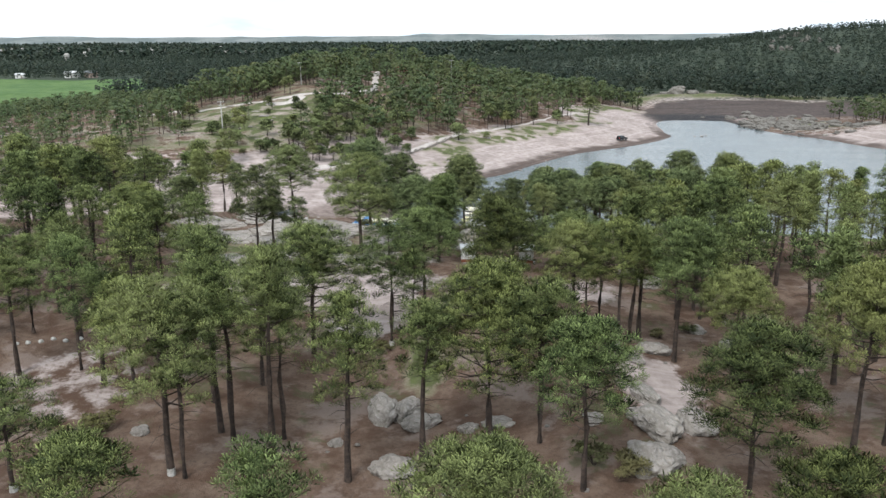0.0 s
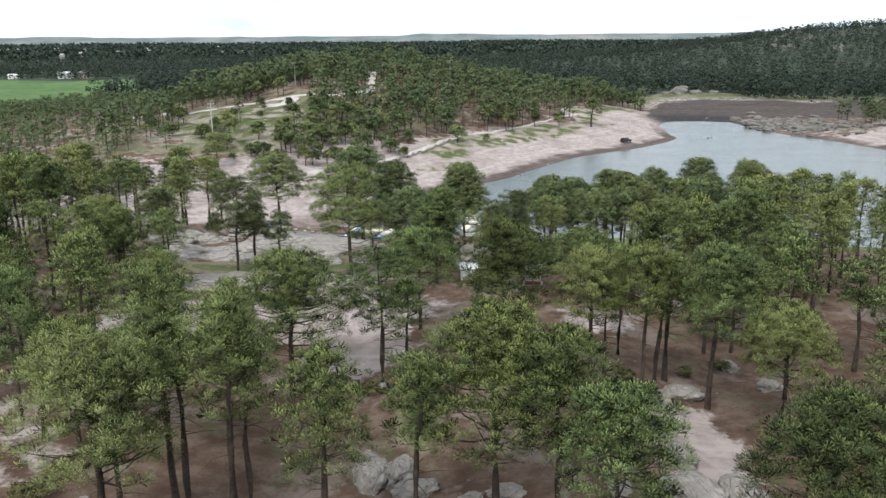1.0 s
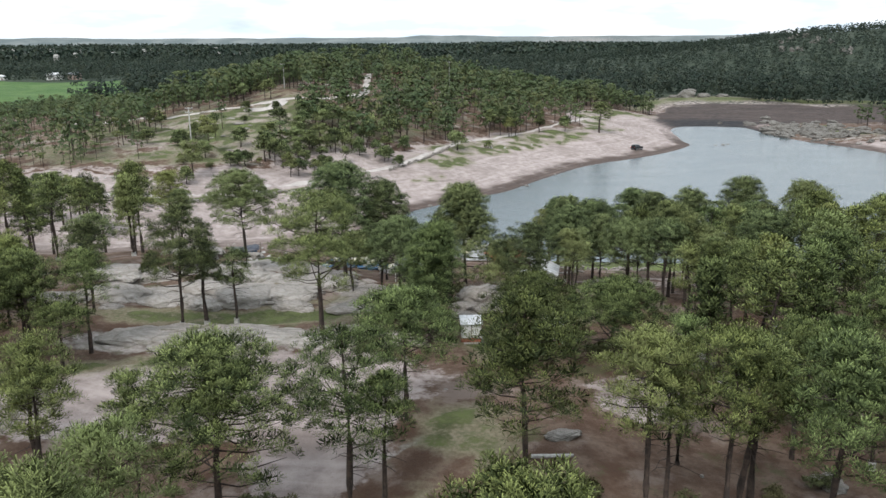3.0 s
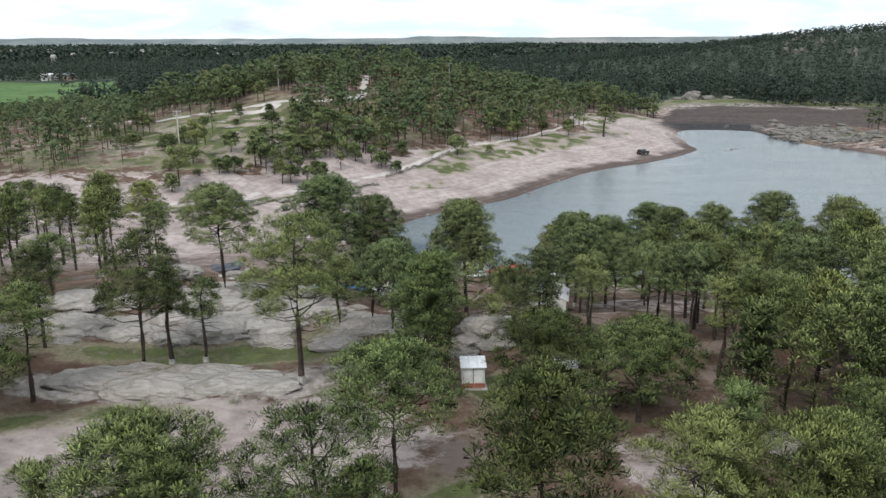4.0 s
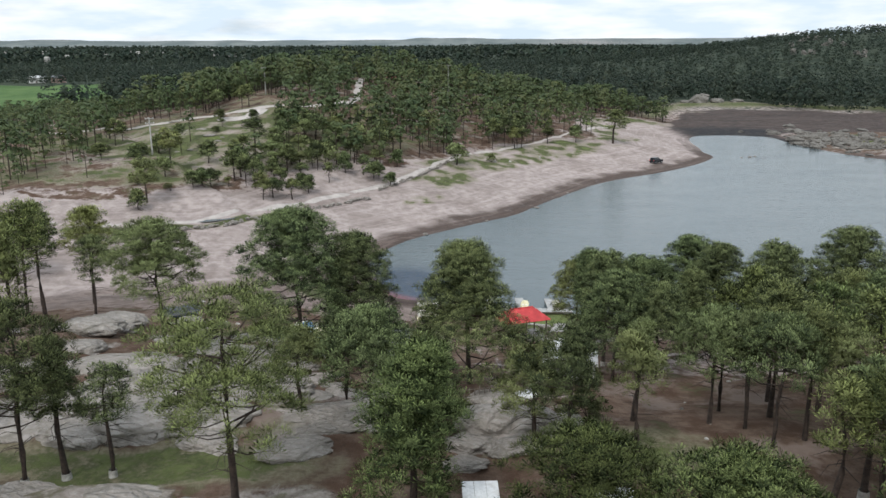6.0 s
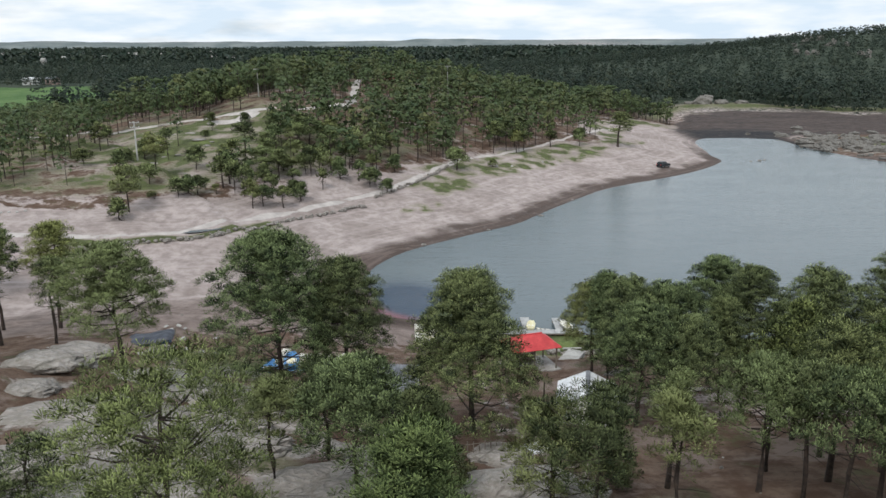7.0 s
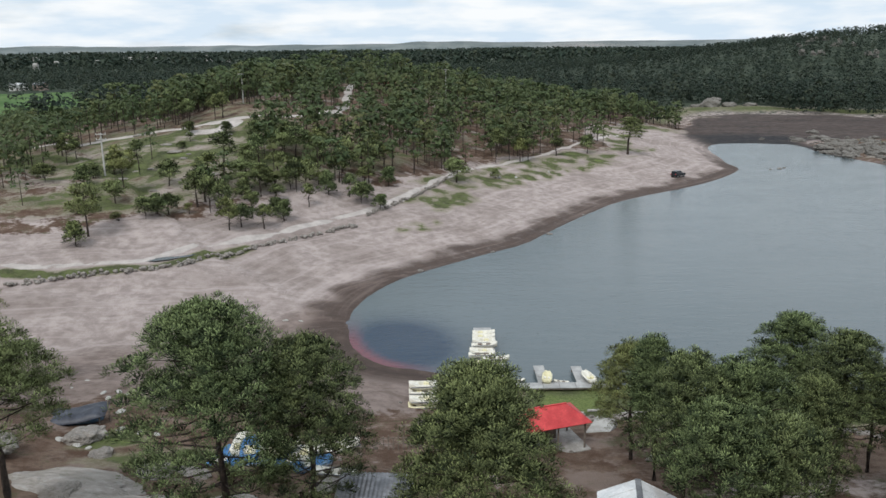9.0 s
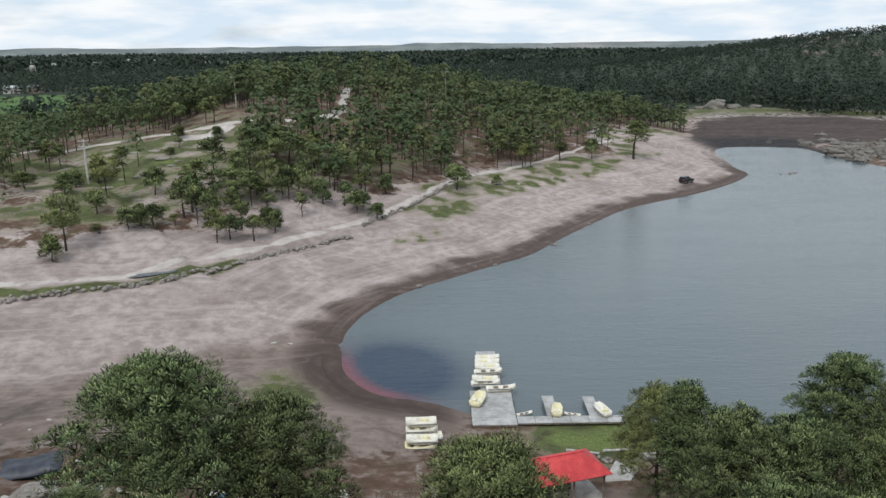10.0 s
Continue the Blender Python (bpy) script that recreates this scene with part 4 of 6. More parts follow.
# single pines and bushes on the sandy hill across the water
HILL = [(-53.5, 194.3, 3.6), (-53.2, 198.1, 8.2), (-72.9, 226.8, 3.5), (-77.1, 245.7, 6.6), (-77.1, 250.3, 4.0), (-64.6, 228.7, 2.8), (-64.1, 223, 3.4), (-54.8, 213.5, 3.7), (-63.7, 236.4, 4.3),
        (-55.7, 220.3, 7.7), (-57.8, 234.2, 6.8), (-47.1, 206.2, 3.5), (-46.1, 208.9, 3.1), (-45.2, 211.8, 3.4), (-49.4, 225.7, 4.3), (-45.3, 232.3, 1.9), (-54, 255.7, 2.0), (-53.9, 249.3, 1.5),
        (-57.1, 265.6, 2.6), (-47.6, 262.4, 2.8), (-53.5, 275.3, 6.0), (-52, 276.7, 5.7), (-59.8, 275.5, 5.5), (-34, 207.7, 5.0), (-32.7, 210.7, 3.7), (-32, 215.8, 4.3), (-29.1, 211.7, 4.0)]
HILL += [(-28.3, 218.2, 3.1), (-26.5, 216.1, 3.6), (-23.4, 224.6, 4.1), (-20.6, 231.5, 4.4), (-16.8, 233.4, 4.3), (-14.2, 230.4, 4.0), (-13.3, 232.6, 2.9), (-10.5, 229.6, 2.7), (-9.7, 244, 4.0),
         (-41.9, 212.4, 1.9), (-38.7, 213.9, 5.9), (-36.8, 213.6, 6.0), (-34.9, 223, 3.7), (-41.8, 223.5, 3.3), (-37.1, 245.2, 7.3), (-35.4, 253.8, 5.0), (-32.6, 252.2, 6.1), (-27.9, 231, 4.4),
         (-26.6, 230.1, 5.9), (-25, 232, 5.2), (-32.5, 230.6, 3.2), (-24.7, 252.9, 5.9), (-29.1, 270.5, 5.3), (22, 284.9, 5.6), (24.3, 286.9, 5.8), (14.2, 266.1, 2.1),
         (19.2, 285.4, 8.6), (23, 287.7, 8.2), (15.5, 282.9, 8.6)]
SHORE_TREES = [(4.8, 257.3, 4.9, 6, 3.2), (32.9, 296.3, 4.6, 1, 2.2), (42.6, 302.7, 4.9, 6, 2.2), (55.2, 307.6, 10.5, 1, 4.0), (95.8, 423.9, 6.8, 1, 2.6)]
rng = random.Random(17)
WORDS = {True: "slender pine standing on the sandy slope", False: "small bushy young pine on sandy ground"}
for x, y, high in HILL:
    pine(x, y, at(x, y) + high, "slope", rng, WORDS[high > 4.5], "pines on the hill", kind=rng.choice((0, 1, 2)) if high > 4.5 else rng.choice((1, 6, 8)))
for x, y, high, kind, radius in SHORE_TREES:
    pine(x, y, at(x, y) + high, "slope", rng, "dark bushy pine beside the beach path", "pines on the hill", kind=kind, radius=(radius,))
# the young stand between the path and the open hill
for n, box, gap in ((260, ((-46, -10), (207, 262)), 3.0),):
    for x, y in scatter(n, box, gap, lambda x, y: abs(y - (224 + 0.75 * (x + 38) + 8)) < 15 and off_shore(x, y, 36) and not inside_of(OPEN_HILL, np.array([x]), np.array([y]))[0], rng):
        high = rng.uniform(3.8, 7.4) * (0.6 if rng.random() < 0.25 else 1)
        pine(x, y, at(x, y) + high, "slope", rng, WORDS[high > 4.5], "pines on the hill", kind=rng.choice((0, 1, 1, 2)), broad=1.3)


# ---- far woods: one sheet of trees for each depth ----
def far_pine(seed, leaves, size, sides, foot):
    """A small pine of leaf pieces in clumps, 10 m high."""
    g = np.random.RandomState(seed)
    clumps = 9 + leaves // 14
    low = foot + g.uniform(0, 0.24)
    f = np.sort(g.uniform(0, 1, clumps)) ** 0.9
    a = np.arange(clumps) * 2.4 + g.normal(0, 0.5, clumps)
    rad = 2.7 * (np.sin(np.pi * np.clip(0.22 + 0.74 * f, 0, 1)) ** 0.7) * g.uniform(0.3, 1.1, clumps)
    mid = np.stack([rad * np.cos(a), rad * np.sin(a), 10 * low + (9.6 - 10 * low) * f], -1)
    wide = g.uniform(0.55, 1.15, clumps)
    pick = g.choice(clumps, leaves, p=wide ** 2 / np.sum(wide ** 2))
    out = g.normal(0, 1, (leaves, 3))
    out[:, 2] = np.abs(out[:, 2]) - 0.3
    out = out / np.linalg.norm(out, axis=1, keepdims=True)
    c = mid[pick] + out * wide[pick][:, None] * np.array([1, 1, 0.6]) * g.uniform(0.5, 1.0, (leaves, 1))
    lie = unit(0.8 * out + 0.7 * unit(c - np.array([0, 0, 4.5])) + np.array([0, 0, 0.25]))
    w = unit(np.cross(lie + g.normal(0, 0.35, c.shape), g.normal(0, 1, c.shape)))
    u = unit(np.cross(w, lie))
    s = size * g.uniform(0.65, 1.3, (leaves, 1))
    v = np.stack([c - 0.7 * w * s, c + 0.75 * w * s + 0.55 * u * s, c + 0.75 * w * s - 0.55 * u * s], 1).reshape(-1, 3)
    lie = np.repeat(lie, 3, 0)
    tri = wind(v, np.arange(len(v)).reshape(-1, 3), lie)
    tv, tt = [], []
    for j in range(sides):
        b = 6.28 * j / sides
        tv += [(0.15 * math.cos(b), 0.15 * math.sin(b), -0.5), (0.06 * math.cos(b), 0.06 * math.sin(b), 8.0)]
    for j in range(sides):
        p, q = 2 * j, 2 * ((j + 1) % sides)
        tt += [(p, q, q + 1), (p, q + 1, p + 1)]
    return v, tri, lie, np.array(tv).reshape(-1, 3), np.array(tt).reshape(-1, 3)


def open_ground(x, y):
    """How much of the ground there is bare of trees, 0 to 1."""
    cover, kinds = ground_masks(x, y)
    d, _ = seg_dist(x, y, SHORE, True)
    near_shore = np.minimum(d, seg_dist(x, y, ARM, False)[0])
    bare = np.maximum.reduce([smooth(cover[:, 0], 0.45, 0.7) * smooth(44 - near_shore, -4, 4), smooth(cover[:, 2], 0.2, 0.5), smooth(kinds[:, 1], 0.2, 0.5), kinds[:, 2], in_lake(x, y) * 1.0])
    bare = np.maximum(bare, 0.985 * inside_of(OPEN_HILL, x, y))
    stand = inside_of(np.array([(-46, 234), (-36, 243), (-12, 262), (-6, 240), (-14, 226), (-34, 204), (-42, 212)], float), x, y)
    bare = np.maximum(bare, 0.8 * stand)
    bare = np.maximum(bare, smooth(39 - d, 0, 4) * (y < 330) * (x < 90))
    bare = np.maximum(bare, np.where((y < 266) & (x < 95) & (x > -60), 0.85 * smooth(wave(x, y, 30, 61) + 0.5 * wave(x, y, 13, 62), 0.15, 0.55), 0))
    for cx, cy in CLIFFS:
        bare = np.maximum(bare, 0.9 * bell(x, y, cx, cy, 9, 11))
    bare = np.maximum(bare, 1.4 * np.maximum(bell(x, y, -17, 382, 9, 13), np.maximum(bell(x, y, 3, 348, 4, 7), np.maximum(bell(x, y, -46, 281, 9, 17), bell(x, y, -24, 300, 3, 16)))))
    spit = (x > 100) & (x < 172) & (y > 280) & (y < 505)
    bare = np.maximum(bare, spit * 1.0)
    return bare


def plant(name, label, lo, hi, count, leaves, size, sides, scale, seed, half, material):
    g = np.random.RandomState(seed)
    r = np.sqrt(g.uniform(lo * lo, hi * hi, count))
    a = g.uniform(-half, half, count)
    x, y = r * np.sin(a), r * np.cos(a)
    keep = (g.uniform(0, 1, count) > open_ground(x, y)) & ((y > 185) | (x < -80) | (x > 150))
    keep &= ~((x > -80) & (x < 150) & (y < 190))
    x, y = x[keep], y[keep]
    z = land(x, y)
    n = len(x)
    s = scale * g.uniform(0.6, 1.3, n) * np.where(r[keep] < 430, np.where(x < -88, 0.50, 0.84), 1.0)
    t = g.uniform(0, 6.28, n)
    tint = g.uniform(0, 1, n)
    kinds = [far_pine(seed * 10 + k, leaves, size, sides, 0.16 if lo < 400 else 0.03) for k in range(5)]
    which = g.randint(0, 5, n)
    V, T, C, L, TV, TT, base, tb = [], [], [], [], [], [], 0, 0
    for k, (v, tri, lie, tv, tt) in enumerate(kinds):
        m = which == k
        cs, sn, sc = np.cos(t[m]) * s[m], np.sin(t[m]) * s[m], s[m]
        for src, tr, dst, dt, off in ((v, tri, V, T, base), (tv, tt, TV, TT, tb)):
            if len(src) == 0:
                continue
            px = src[None, :, 0] * cs[:, None] - src[None, :, 1] * sn[:, None] + x[m][:, None]
            py = src[None, :, 0] * sn[:, None] + src[None, :, 1] * cs[:, None] + y[m][:, None]
            pz = src[None, :, 2] * sc[:, None] + z[m][:, None]
            dst.append(np.stack([px, py, pz], -1).reshape(-1, 3))
            dt.append((tr[None] + (np.arange(m.sum()) * len(src))[:, None, None]).reshape(-1, 3) + off)
        C.append(np.repeat(tint[m], len(v)))
        cs, sn = np.cos(t[m])[:, None], np.sin(t[m])[:, None]
        L.append(np.stack([lie[None, :, 0] * cs - lie[None, :, 1] * sn, lie[None, :, 0] * sn + lie[None, :, 1] * cs, lie[None, :, 2] + 0 * cs], -1).reshape(-1, 3))
        base += len(v) * m.sum()
        tb += len(tv) * m.sum()
    e = tagged(new(name, mesh_np(name, np.concatenate(V), np.concatenate(T), material, {"tint": np.concatenate(C)}, normals=np.concatenate(L))), label, "forest", kind="stuff")
    if TV:
        o = new("trunks", mesh_np("trunks", np.concatenate(TV), np.concatenate(TT), M_BARK))
        o.parent = e
        tagged(o, kind="stuff")
    return e


plant("hill_pines", "dark green pines scattered over the sandy hill", 200, 430, 5400, 100, 0.64, 3, 1.1, 41, 0.58, M_NEEDLE_HILL)
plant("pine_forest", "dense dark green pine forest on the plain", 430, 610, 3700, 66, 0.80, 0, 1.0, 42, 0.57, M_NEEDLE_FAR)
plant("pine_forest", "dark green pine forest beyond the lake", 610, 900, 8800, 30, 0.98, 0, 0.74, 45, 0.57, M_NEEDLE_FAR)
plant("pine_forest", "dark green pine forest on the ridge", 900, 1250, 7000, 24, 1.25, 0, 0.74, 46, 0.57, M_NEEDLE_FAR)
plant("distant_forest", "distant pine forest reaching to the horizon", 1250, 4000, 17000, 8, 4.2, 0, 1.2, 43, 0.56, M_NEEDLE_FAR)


# ---- materials of the built things ----
M_WHITE = surface("white_paint", (0.66, 0.66, 0.64), (0.80, 0.80, 0.78), 1.2, 0.7, 0, 0.005, (0.52, 0.50, 0.46))
M_SHEET = surface("white_sheet_metal", (0.60, 0.62, 0.64), (0.76, 0.77, 0.78), 0.8, 0.45, 0.0, 0.005, (0.50, 0.48, 0.46))
M_ZINC = surface("weathered_zinc", (0.15, 0.155, 0.17), (0.30, 0.305, 0.32), 0.9, 0.4, 0.5, 0.01, (0.16, 0.15, 0.15))
M_RED = surface("red_roof_paint", (0.50, 0.035, 0.04), (0.66, 0.07, 0.07), 1.0, 0.55, 0, 0.006, (0.36, 0.04, 0.04))
M_OLDRED = surface("faded_red_roof", (0.20, 0.065, 0.05), (0.32, 0.115, 0.09), 0.6, 0.8, 0, 0.01)
M_BRICK = surface("red_brick", (0.20, 0.075, 0.045), (0.36, 0.14, 0.085), 3.0, 0.9, 0, 0.02)
M_WOOD = surface("grey_timber", (0.14, 0.115, 0.095), (0.28, 0.24, 0.20), 2.0, 0.85, 0, 0.01)
M_DECK = surface("pale_deck", (0.33, 0.33, 0.33), (0.48, 0.48, 0.47), 0.9, 0.8, 0, 0.01, (0.24, 0.24, 0.23), 0.25)
M_CREAM = surface("cream_hull", (0.68, 0.65, 0.56), (0.80, 0.78, 0.70), 1.5, 0.45, 0, 0.003, (0.48, 0.44, 0.33))
M_YELLOW = surface("yellow_hull", (0.66, 0.60, 0.36), (0.78, 0.74, 0.52), 1.5, 0.45, 0, 0.003, (0.62, 0.58, 0.42))
M_BLUE = surface("blue_hull", (0.035, 0.14, 0.33), (0.08, 0.25, 0.48), 1.5, 0.45, 0, 0.003, (0.20, 0.26, 0.30))
M_TARP = surface("dark_tarpaulin", (0.018, 0.022, 0.035), (0.05, 0.058, 0.08), 1.2, 0.5, 0, 0.02)
M_CONC = surface("concrete", (0.30, 0.29, 0.27), (0.44, 0.43, 0.41), 1.2, 0.9, 0, 0.01, (0.22, 0.21, 0.19))
# near-black colour standing in for the shade inside shelter and vent
M_DARK = surface("interior_shade", (0.018, 0.017, 0.016), (0.04, 0.036, 0.032), 1.0, 0.9)
M_PAINT = surface("black_car_paint", (0.012, 0.013, 0.016), (0.02, 0.022, 0.026), 1.0, 0.25, 0, 0.0005)
M_RUBBER = surface("tyre_rubber", (0.012, 0.012, 0.012), (0.025, 0.025, 0.025), 8, 0.9)
M_CHROME = surface("wheel_metal", (0.45, 0.45, 0.46), (0.6, 0.6, 0.6), 5, 0.35, 0.9, 0.001)
M_LAMP = surface("lamp_lens", (0.6, 0.6, 0.58), (0.75, 0.75, 0.72), 5, 0.2, 0, 0.0005)
M_POLE = surface("pole_concrete", (0.40, 0.39, 0.37), (0.56, 0.55, 0.52), 1.5, 0.9, 0, 0.01)
M_PINK = surface("pink_plaster", (0.42, 0.30, 0.26), (0.52, 0.40, 0.35), 0.6, 0.9, 0, 0.01)


def glass_material():
    m, nt, p = nodes_of("window_glass")
    p.inputs["Base Color"].default_value = (0.02, 0.025, 0.03, 1)
    p.inputs["Roughness"].default_value = 0.06
    p.inputs["IOR"].default_value = 1.5
    return m


M_GLASS = glass_material()


# ---- helpers for things ----
def part(name, bm, material, parent, label="", m=None, soft=False):
    me = bpy.data.meshes.new(name)
    bm.normal_update()
    bm.to_mesh(me)
    bm.free()
    me.materials.append(material)
    if soft:
        me.polygons.foreach_set("use_smooth", [True] * len(me.polygons))
    o = new(name, me)
    o.parent = parent
    if m is not None:
        o.matrix_basis = m
    return tagged(o, label)


def block(sx, sy, sz, x=0.0, y=0.0, z=0.0, edge=0.02, into=None):
    """A box that stands on z, with eased edges."""
    bm = bmesh.new()
    bmesh.ops.create_cube(bm, size=1, matrix=Matrix.Translation((x, y, z + sz / 2)) @ Matrix.Diagonal((sx, sy, sz, 1)))
    if edge:
        bmesh.ops.bevel(bm, geom=bm.edges[:], offset=min(edge, 0.3 * min(sx, sy, sz)), segments=1, affect="EDGES")
    return bm


def post(r0, r1, high, x=0.0, y=0.0, z=0.0, sides=8):
    bm = bmesh.new()
    bmesh.ops.create_cone(bm, cap_ends=True, segments=sides, radius1=r0, radius2=r1, depth=high, matrix=Matrix.Translation((x, y, z + high / 2)))
    return bm


def solid(verts, faces):
    bm = bmesh.new()
    vs = [bm.verts.new(v) for v in verts]
    for f in faces:
        bm.faces.new([vs[i] for i in f])
    bmesh.ops.recalc_face_normals(bm, faces=bm.faces[:])
    return bm


def slab(a, b, c, d, thick):
    """A plate of that thickness on four corners, counted round."""
    n = (Vector(b) - Vector(a)).cross(Vector(d) - Vector(a)).normalized() * thick
    low, top = [Vector(v) for v in (a, b, c, d)], [Vector(v) + n for v in (a, b, c, d)]
    return solid(low + top, [(3, 2, 1, 0), (4, 5, 6, 7), (0, 1, 5, 4), (1, 2, 6, 5), (2, 3, 7, 6), (3, 0, 4, 7)])


def thing(name, x, y, turn, label, category, group="", z=None, tip=0.0, roll=0.0):
    e = tagged(new(name), label, category, group)
    e.matrix_basis = pose(x, y, at(x, y) if z is None else z, tip, roll, turn)
    return e


# ---- boulders ----
def rock_mesh(seed, fine, material, flat=0.72, rugged=1.0, soft=True):
    bm = bmesh.new()
    bmesh.ops.create_icosphere(bm, subdivisions=fine, radius=1)
    off = Vector((seed * 7.3, seed * 3.1, seed * 1.7))
    for v in bm.verts:
        d = v.co.normalized()
        r = 1 + 0.34 * noise.noise(d * 1.1 + off) + 0.16 * noise.noise(d * 2.6 + off) + 0.07 * noise.noise(d * 6 + off) + 0.035 * noise.noise(d * 14 + off)
        r -= 0.13 * max(0, 0.10 - abs(noise.noise(d * 1.7 - off))) / 0.10 + 0.06 * max(0, 0.09 - abs(noise.noise(d * 3.9 + off * 2))) / 0.09
        r += 0.06 * abs(noise.noise(d * 9 - off))
        r = 1 + (r - 1) * rugged
        v.co = Vector((d.x * r, d.y * r, d.z * r * flat))
        if v.co.z < -0.28:
            v.co.z = -0.28 + 0.25 * (v.co.z + 0.28)
    me = bpy.data.meshes.new("boulder")
    bm.to_mesh(me)
    bm.free()
    me.materials.append(material)
    me.polygons.foreach_set("use_smooth", [soft] * len(me.polygons))
    return me


ROCKS = [rock_mesh(k + 1, 4, M_ROCK, 0.5 + 0.08 * (k % 4)) for k in range(7)]
JAGGED = [rock_mesh(k + 71, 3, M_DARKROCK, 0.8, 1.7, False) for k in range(5)]
OUTCROPS = [rock_mesh(k + 11, 4, M_ROCK, 0.45 + 0.06 * (k % 4), 0.75) for k in range(6)]
DARK_ROCKS = [rock_mesh(k + 61, 4, M_DARKROCK, 0.6 + 0.08 * k) for k in range(3)]
SMALL_ROCKS = [rock_mesh(k + 31, 2, M_ROCK, 0.7) for k in range(5)]
LIME_STONES = [rock_mesh(k + 51, 2, M_LIME, 0.7) for k in range(3)]


def boulder(x, y, sx, sy, sz, turn, rng, label="rounded grey granite boulder on the forest floor", group="boulders", kinds=None, name="boulder", sink=0.0, z=None):
    kinds = kinds or ROCKS
    o = tagged(new(name, kinds[rng.randrange(len(kinds))]), label, "rock", group)
    o.matrix_basis = pose(x, y, (at(x, y) if z is None else z) + 0.12 * sz - sink, 0, 0, turn) @ Matrix.Diagonal((sx, sy, sz, 1))
    return o


rng = random.Random(23)
# in the wood
for x, y, sx, sy, sz, turn in ((-4.4, 52.6, 1.05, 1.9, 1.5, 8), (-2.6, 52.4, 0.9, 1.5, 1.3, -12), (-1.6, 50.6, 1.4, 0.9, 0.8, 20), (-3.1, 44.6, 1.6, 1.2, 1.35, 0),
                               (14.7, 58.4, 0.7, 1.2, 0.6, 30), (16.9, 61.2, 1.5, 0.9, 1.0, -10), (14.1, 52.0, 0.9, 1.8, 0.9, 15), (13.6, 47.2, 1.6, 2.4, 1.2, 10), (12.4, 42.8, 1.7, 2.2, 1.2, -20),
                               (16.4, 48.0, 1.3, 1.8, 1.4, 5)):
    boulder(x, y, sx, sy, sz, turn, rng, "grey granite boulder with lichen among the pines")
for x, y, sx, sy, sz in ((-7.3, 48.3, 0.6, 0.5, 0.5), (1.6, 49.2, 0.8, 0.6, 0.5), (3.6, 49.4, 1.1, 0.8, 0.6), (9.8, 48.2, 1.0, 0.7, 0.5), (8.2, 65.0, 0.5, 0.4, 0.35), (22.5, 67.6, 1.2, 0.9, 0.8),
                         (19.9, 83.6, 1.4, 1.0, 0.9), (21.4, 80.0, 1.6, 1.2, 1.0), (7.6, 70.2, 1.1, 0.5, 0.5), (24.0, 63.0, 1.0, 0.8, 0.7), (-20, 47.9, 0.7, 0.6, 0.5)):
    boulder(x, y, sx, sy, sz, rng.uniform(0, 180), rng)
# by the wash house and along the stony rise
for x, y, sx, sy, sz, turn in ((4.0, 99.6, 2.7, 1.9, 1.9, 10), (6.4, 101.4, 2.1, 1.6, 1.6, -15), (2.6, 97.2, 1.6, 1.2, 0.9, 0), (5.2, 96.8, 1.8, 1.1, 0.9, 20), (8.2, 99.0, 1.5, 1.2, 1.1, 40), (2.2, 94.8, 1.3, 0.8, 0.6, 0)):
    boulder(x, y, sx, sy, sz, turn, rng, "large pale granite boulder behind the wash house", "boulders by the wash house")
for k in range(60):
    x, y = rng.gauss(-16, 8.5), rng.gauss(107, 7.5)
    if not (-36 < x < -1.5 and 96.5 < y < 127) or min(math.hypot(x - a, y - b) for a, b in taken) < 1.2:
        continue
    s = rng.uniform(0.6, 2.3) * (1.15 if x < -12 else 0.95)
    boulder(x, y, s * rng.uniform(1.2, 2.3), s, s * rng.uniform(0.45, 0.8), rng.uniform(-35, 25), rng, "low weathered granite outcrop with lichen and moss", "outcrops of the stony rise", OUTCROPS, sink=0.18 * s)
WHALEBACKS = [rock_mesh(k + 91, 4, M_ROCK, 0.42, 0.8) for k in range(5)]
for x, y, r in ((-33.4, 106, 3.1), (-32, 101.2, 3.7), (-26.1, 100.3, 2.6), (-22.9, 103.3, 3.1), (-18.4, 100.2, 3.4), (-14.7, 100.8, 2.7), (-13.3, 97.7, 1.9), (-7.9, 96.1, 2.0), (-7.1, 100.9, 2.0),
                (-19.2, 106.1, 2.7), (-13.8, 119.2, 1.7), (-29.6, 106.5, 2.3), (-22.4, 98.6, 2.0), (-30.5, 120.7, 2.6), (-22, 106.2, 2.2), (-30.2, 126, 2.6), (-28.9, 115.3, 1.8), (-8.8, 106.1, 1.5), (-15.5, 114.6, 1.6), (4.7, 106.5, 1.9)):
    boulder(x, y, r * 1.15, r * rng.uniform(0.65, 0.9), r * rng.uniform(0.55, 0.85), rng.uniform(-25, 15), rng, "broad pinkish granite whaleback with moss in its joints", "whalebacks of the stony rise", WHALEBACKS, sink=0.10 * r)
for x, y, r in ((-24.5, 90.2, 3.2), (-18.9, 88.6, 3.6), (-13.8, 88.4, 3.2), (-16.5, 91.2, 2.4), (-21.5, 91.5, 2.2)):
    boulder(x, y, r * 1.3, r * 0.7, r * 0.42, rng.uniform(-15, 10), rng, "low pale granite slab worn smooth", "whalebacks of the stony rise", WHALEBACKS, sink=0.06 * r)
for x, y, s in ((-25.1, 131.0, 1.2), (-23.0, 128.5, 0.7), (-30, 127, 1.0), (-33, 124, 1.2), (-28.8, 123.8, 1.0), (-22, 121, 1.1), (-18, 125, 1.0), (-6.5, 124, 0.9)):
    boulder(x, y, s * 1.3, s, s * 0.8, rng.uniform(0, 180), rng, "smooth grey boulder at the forest edge", "boulders at the forest edge")
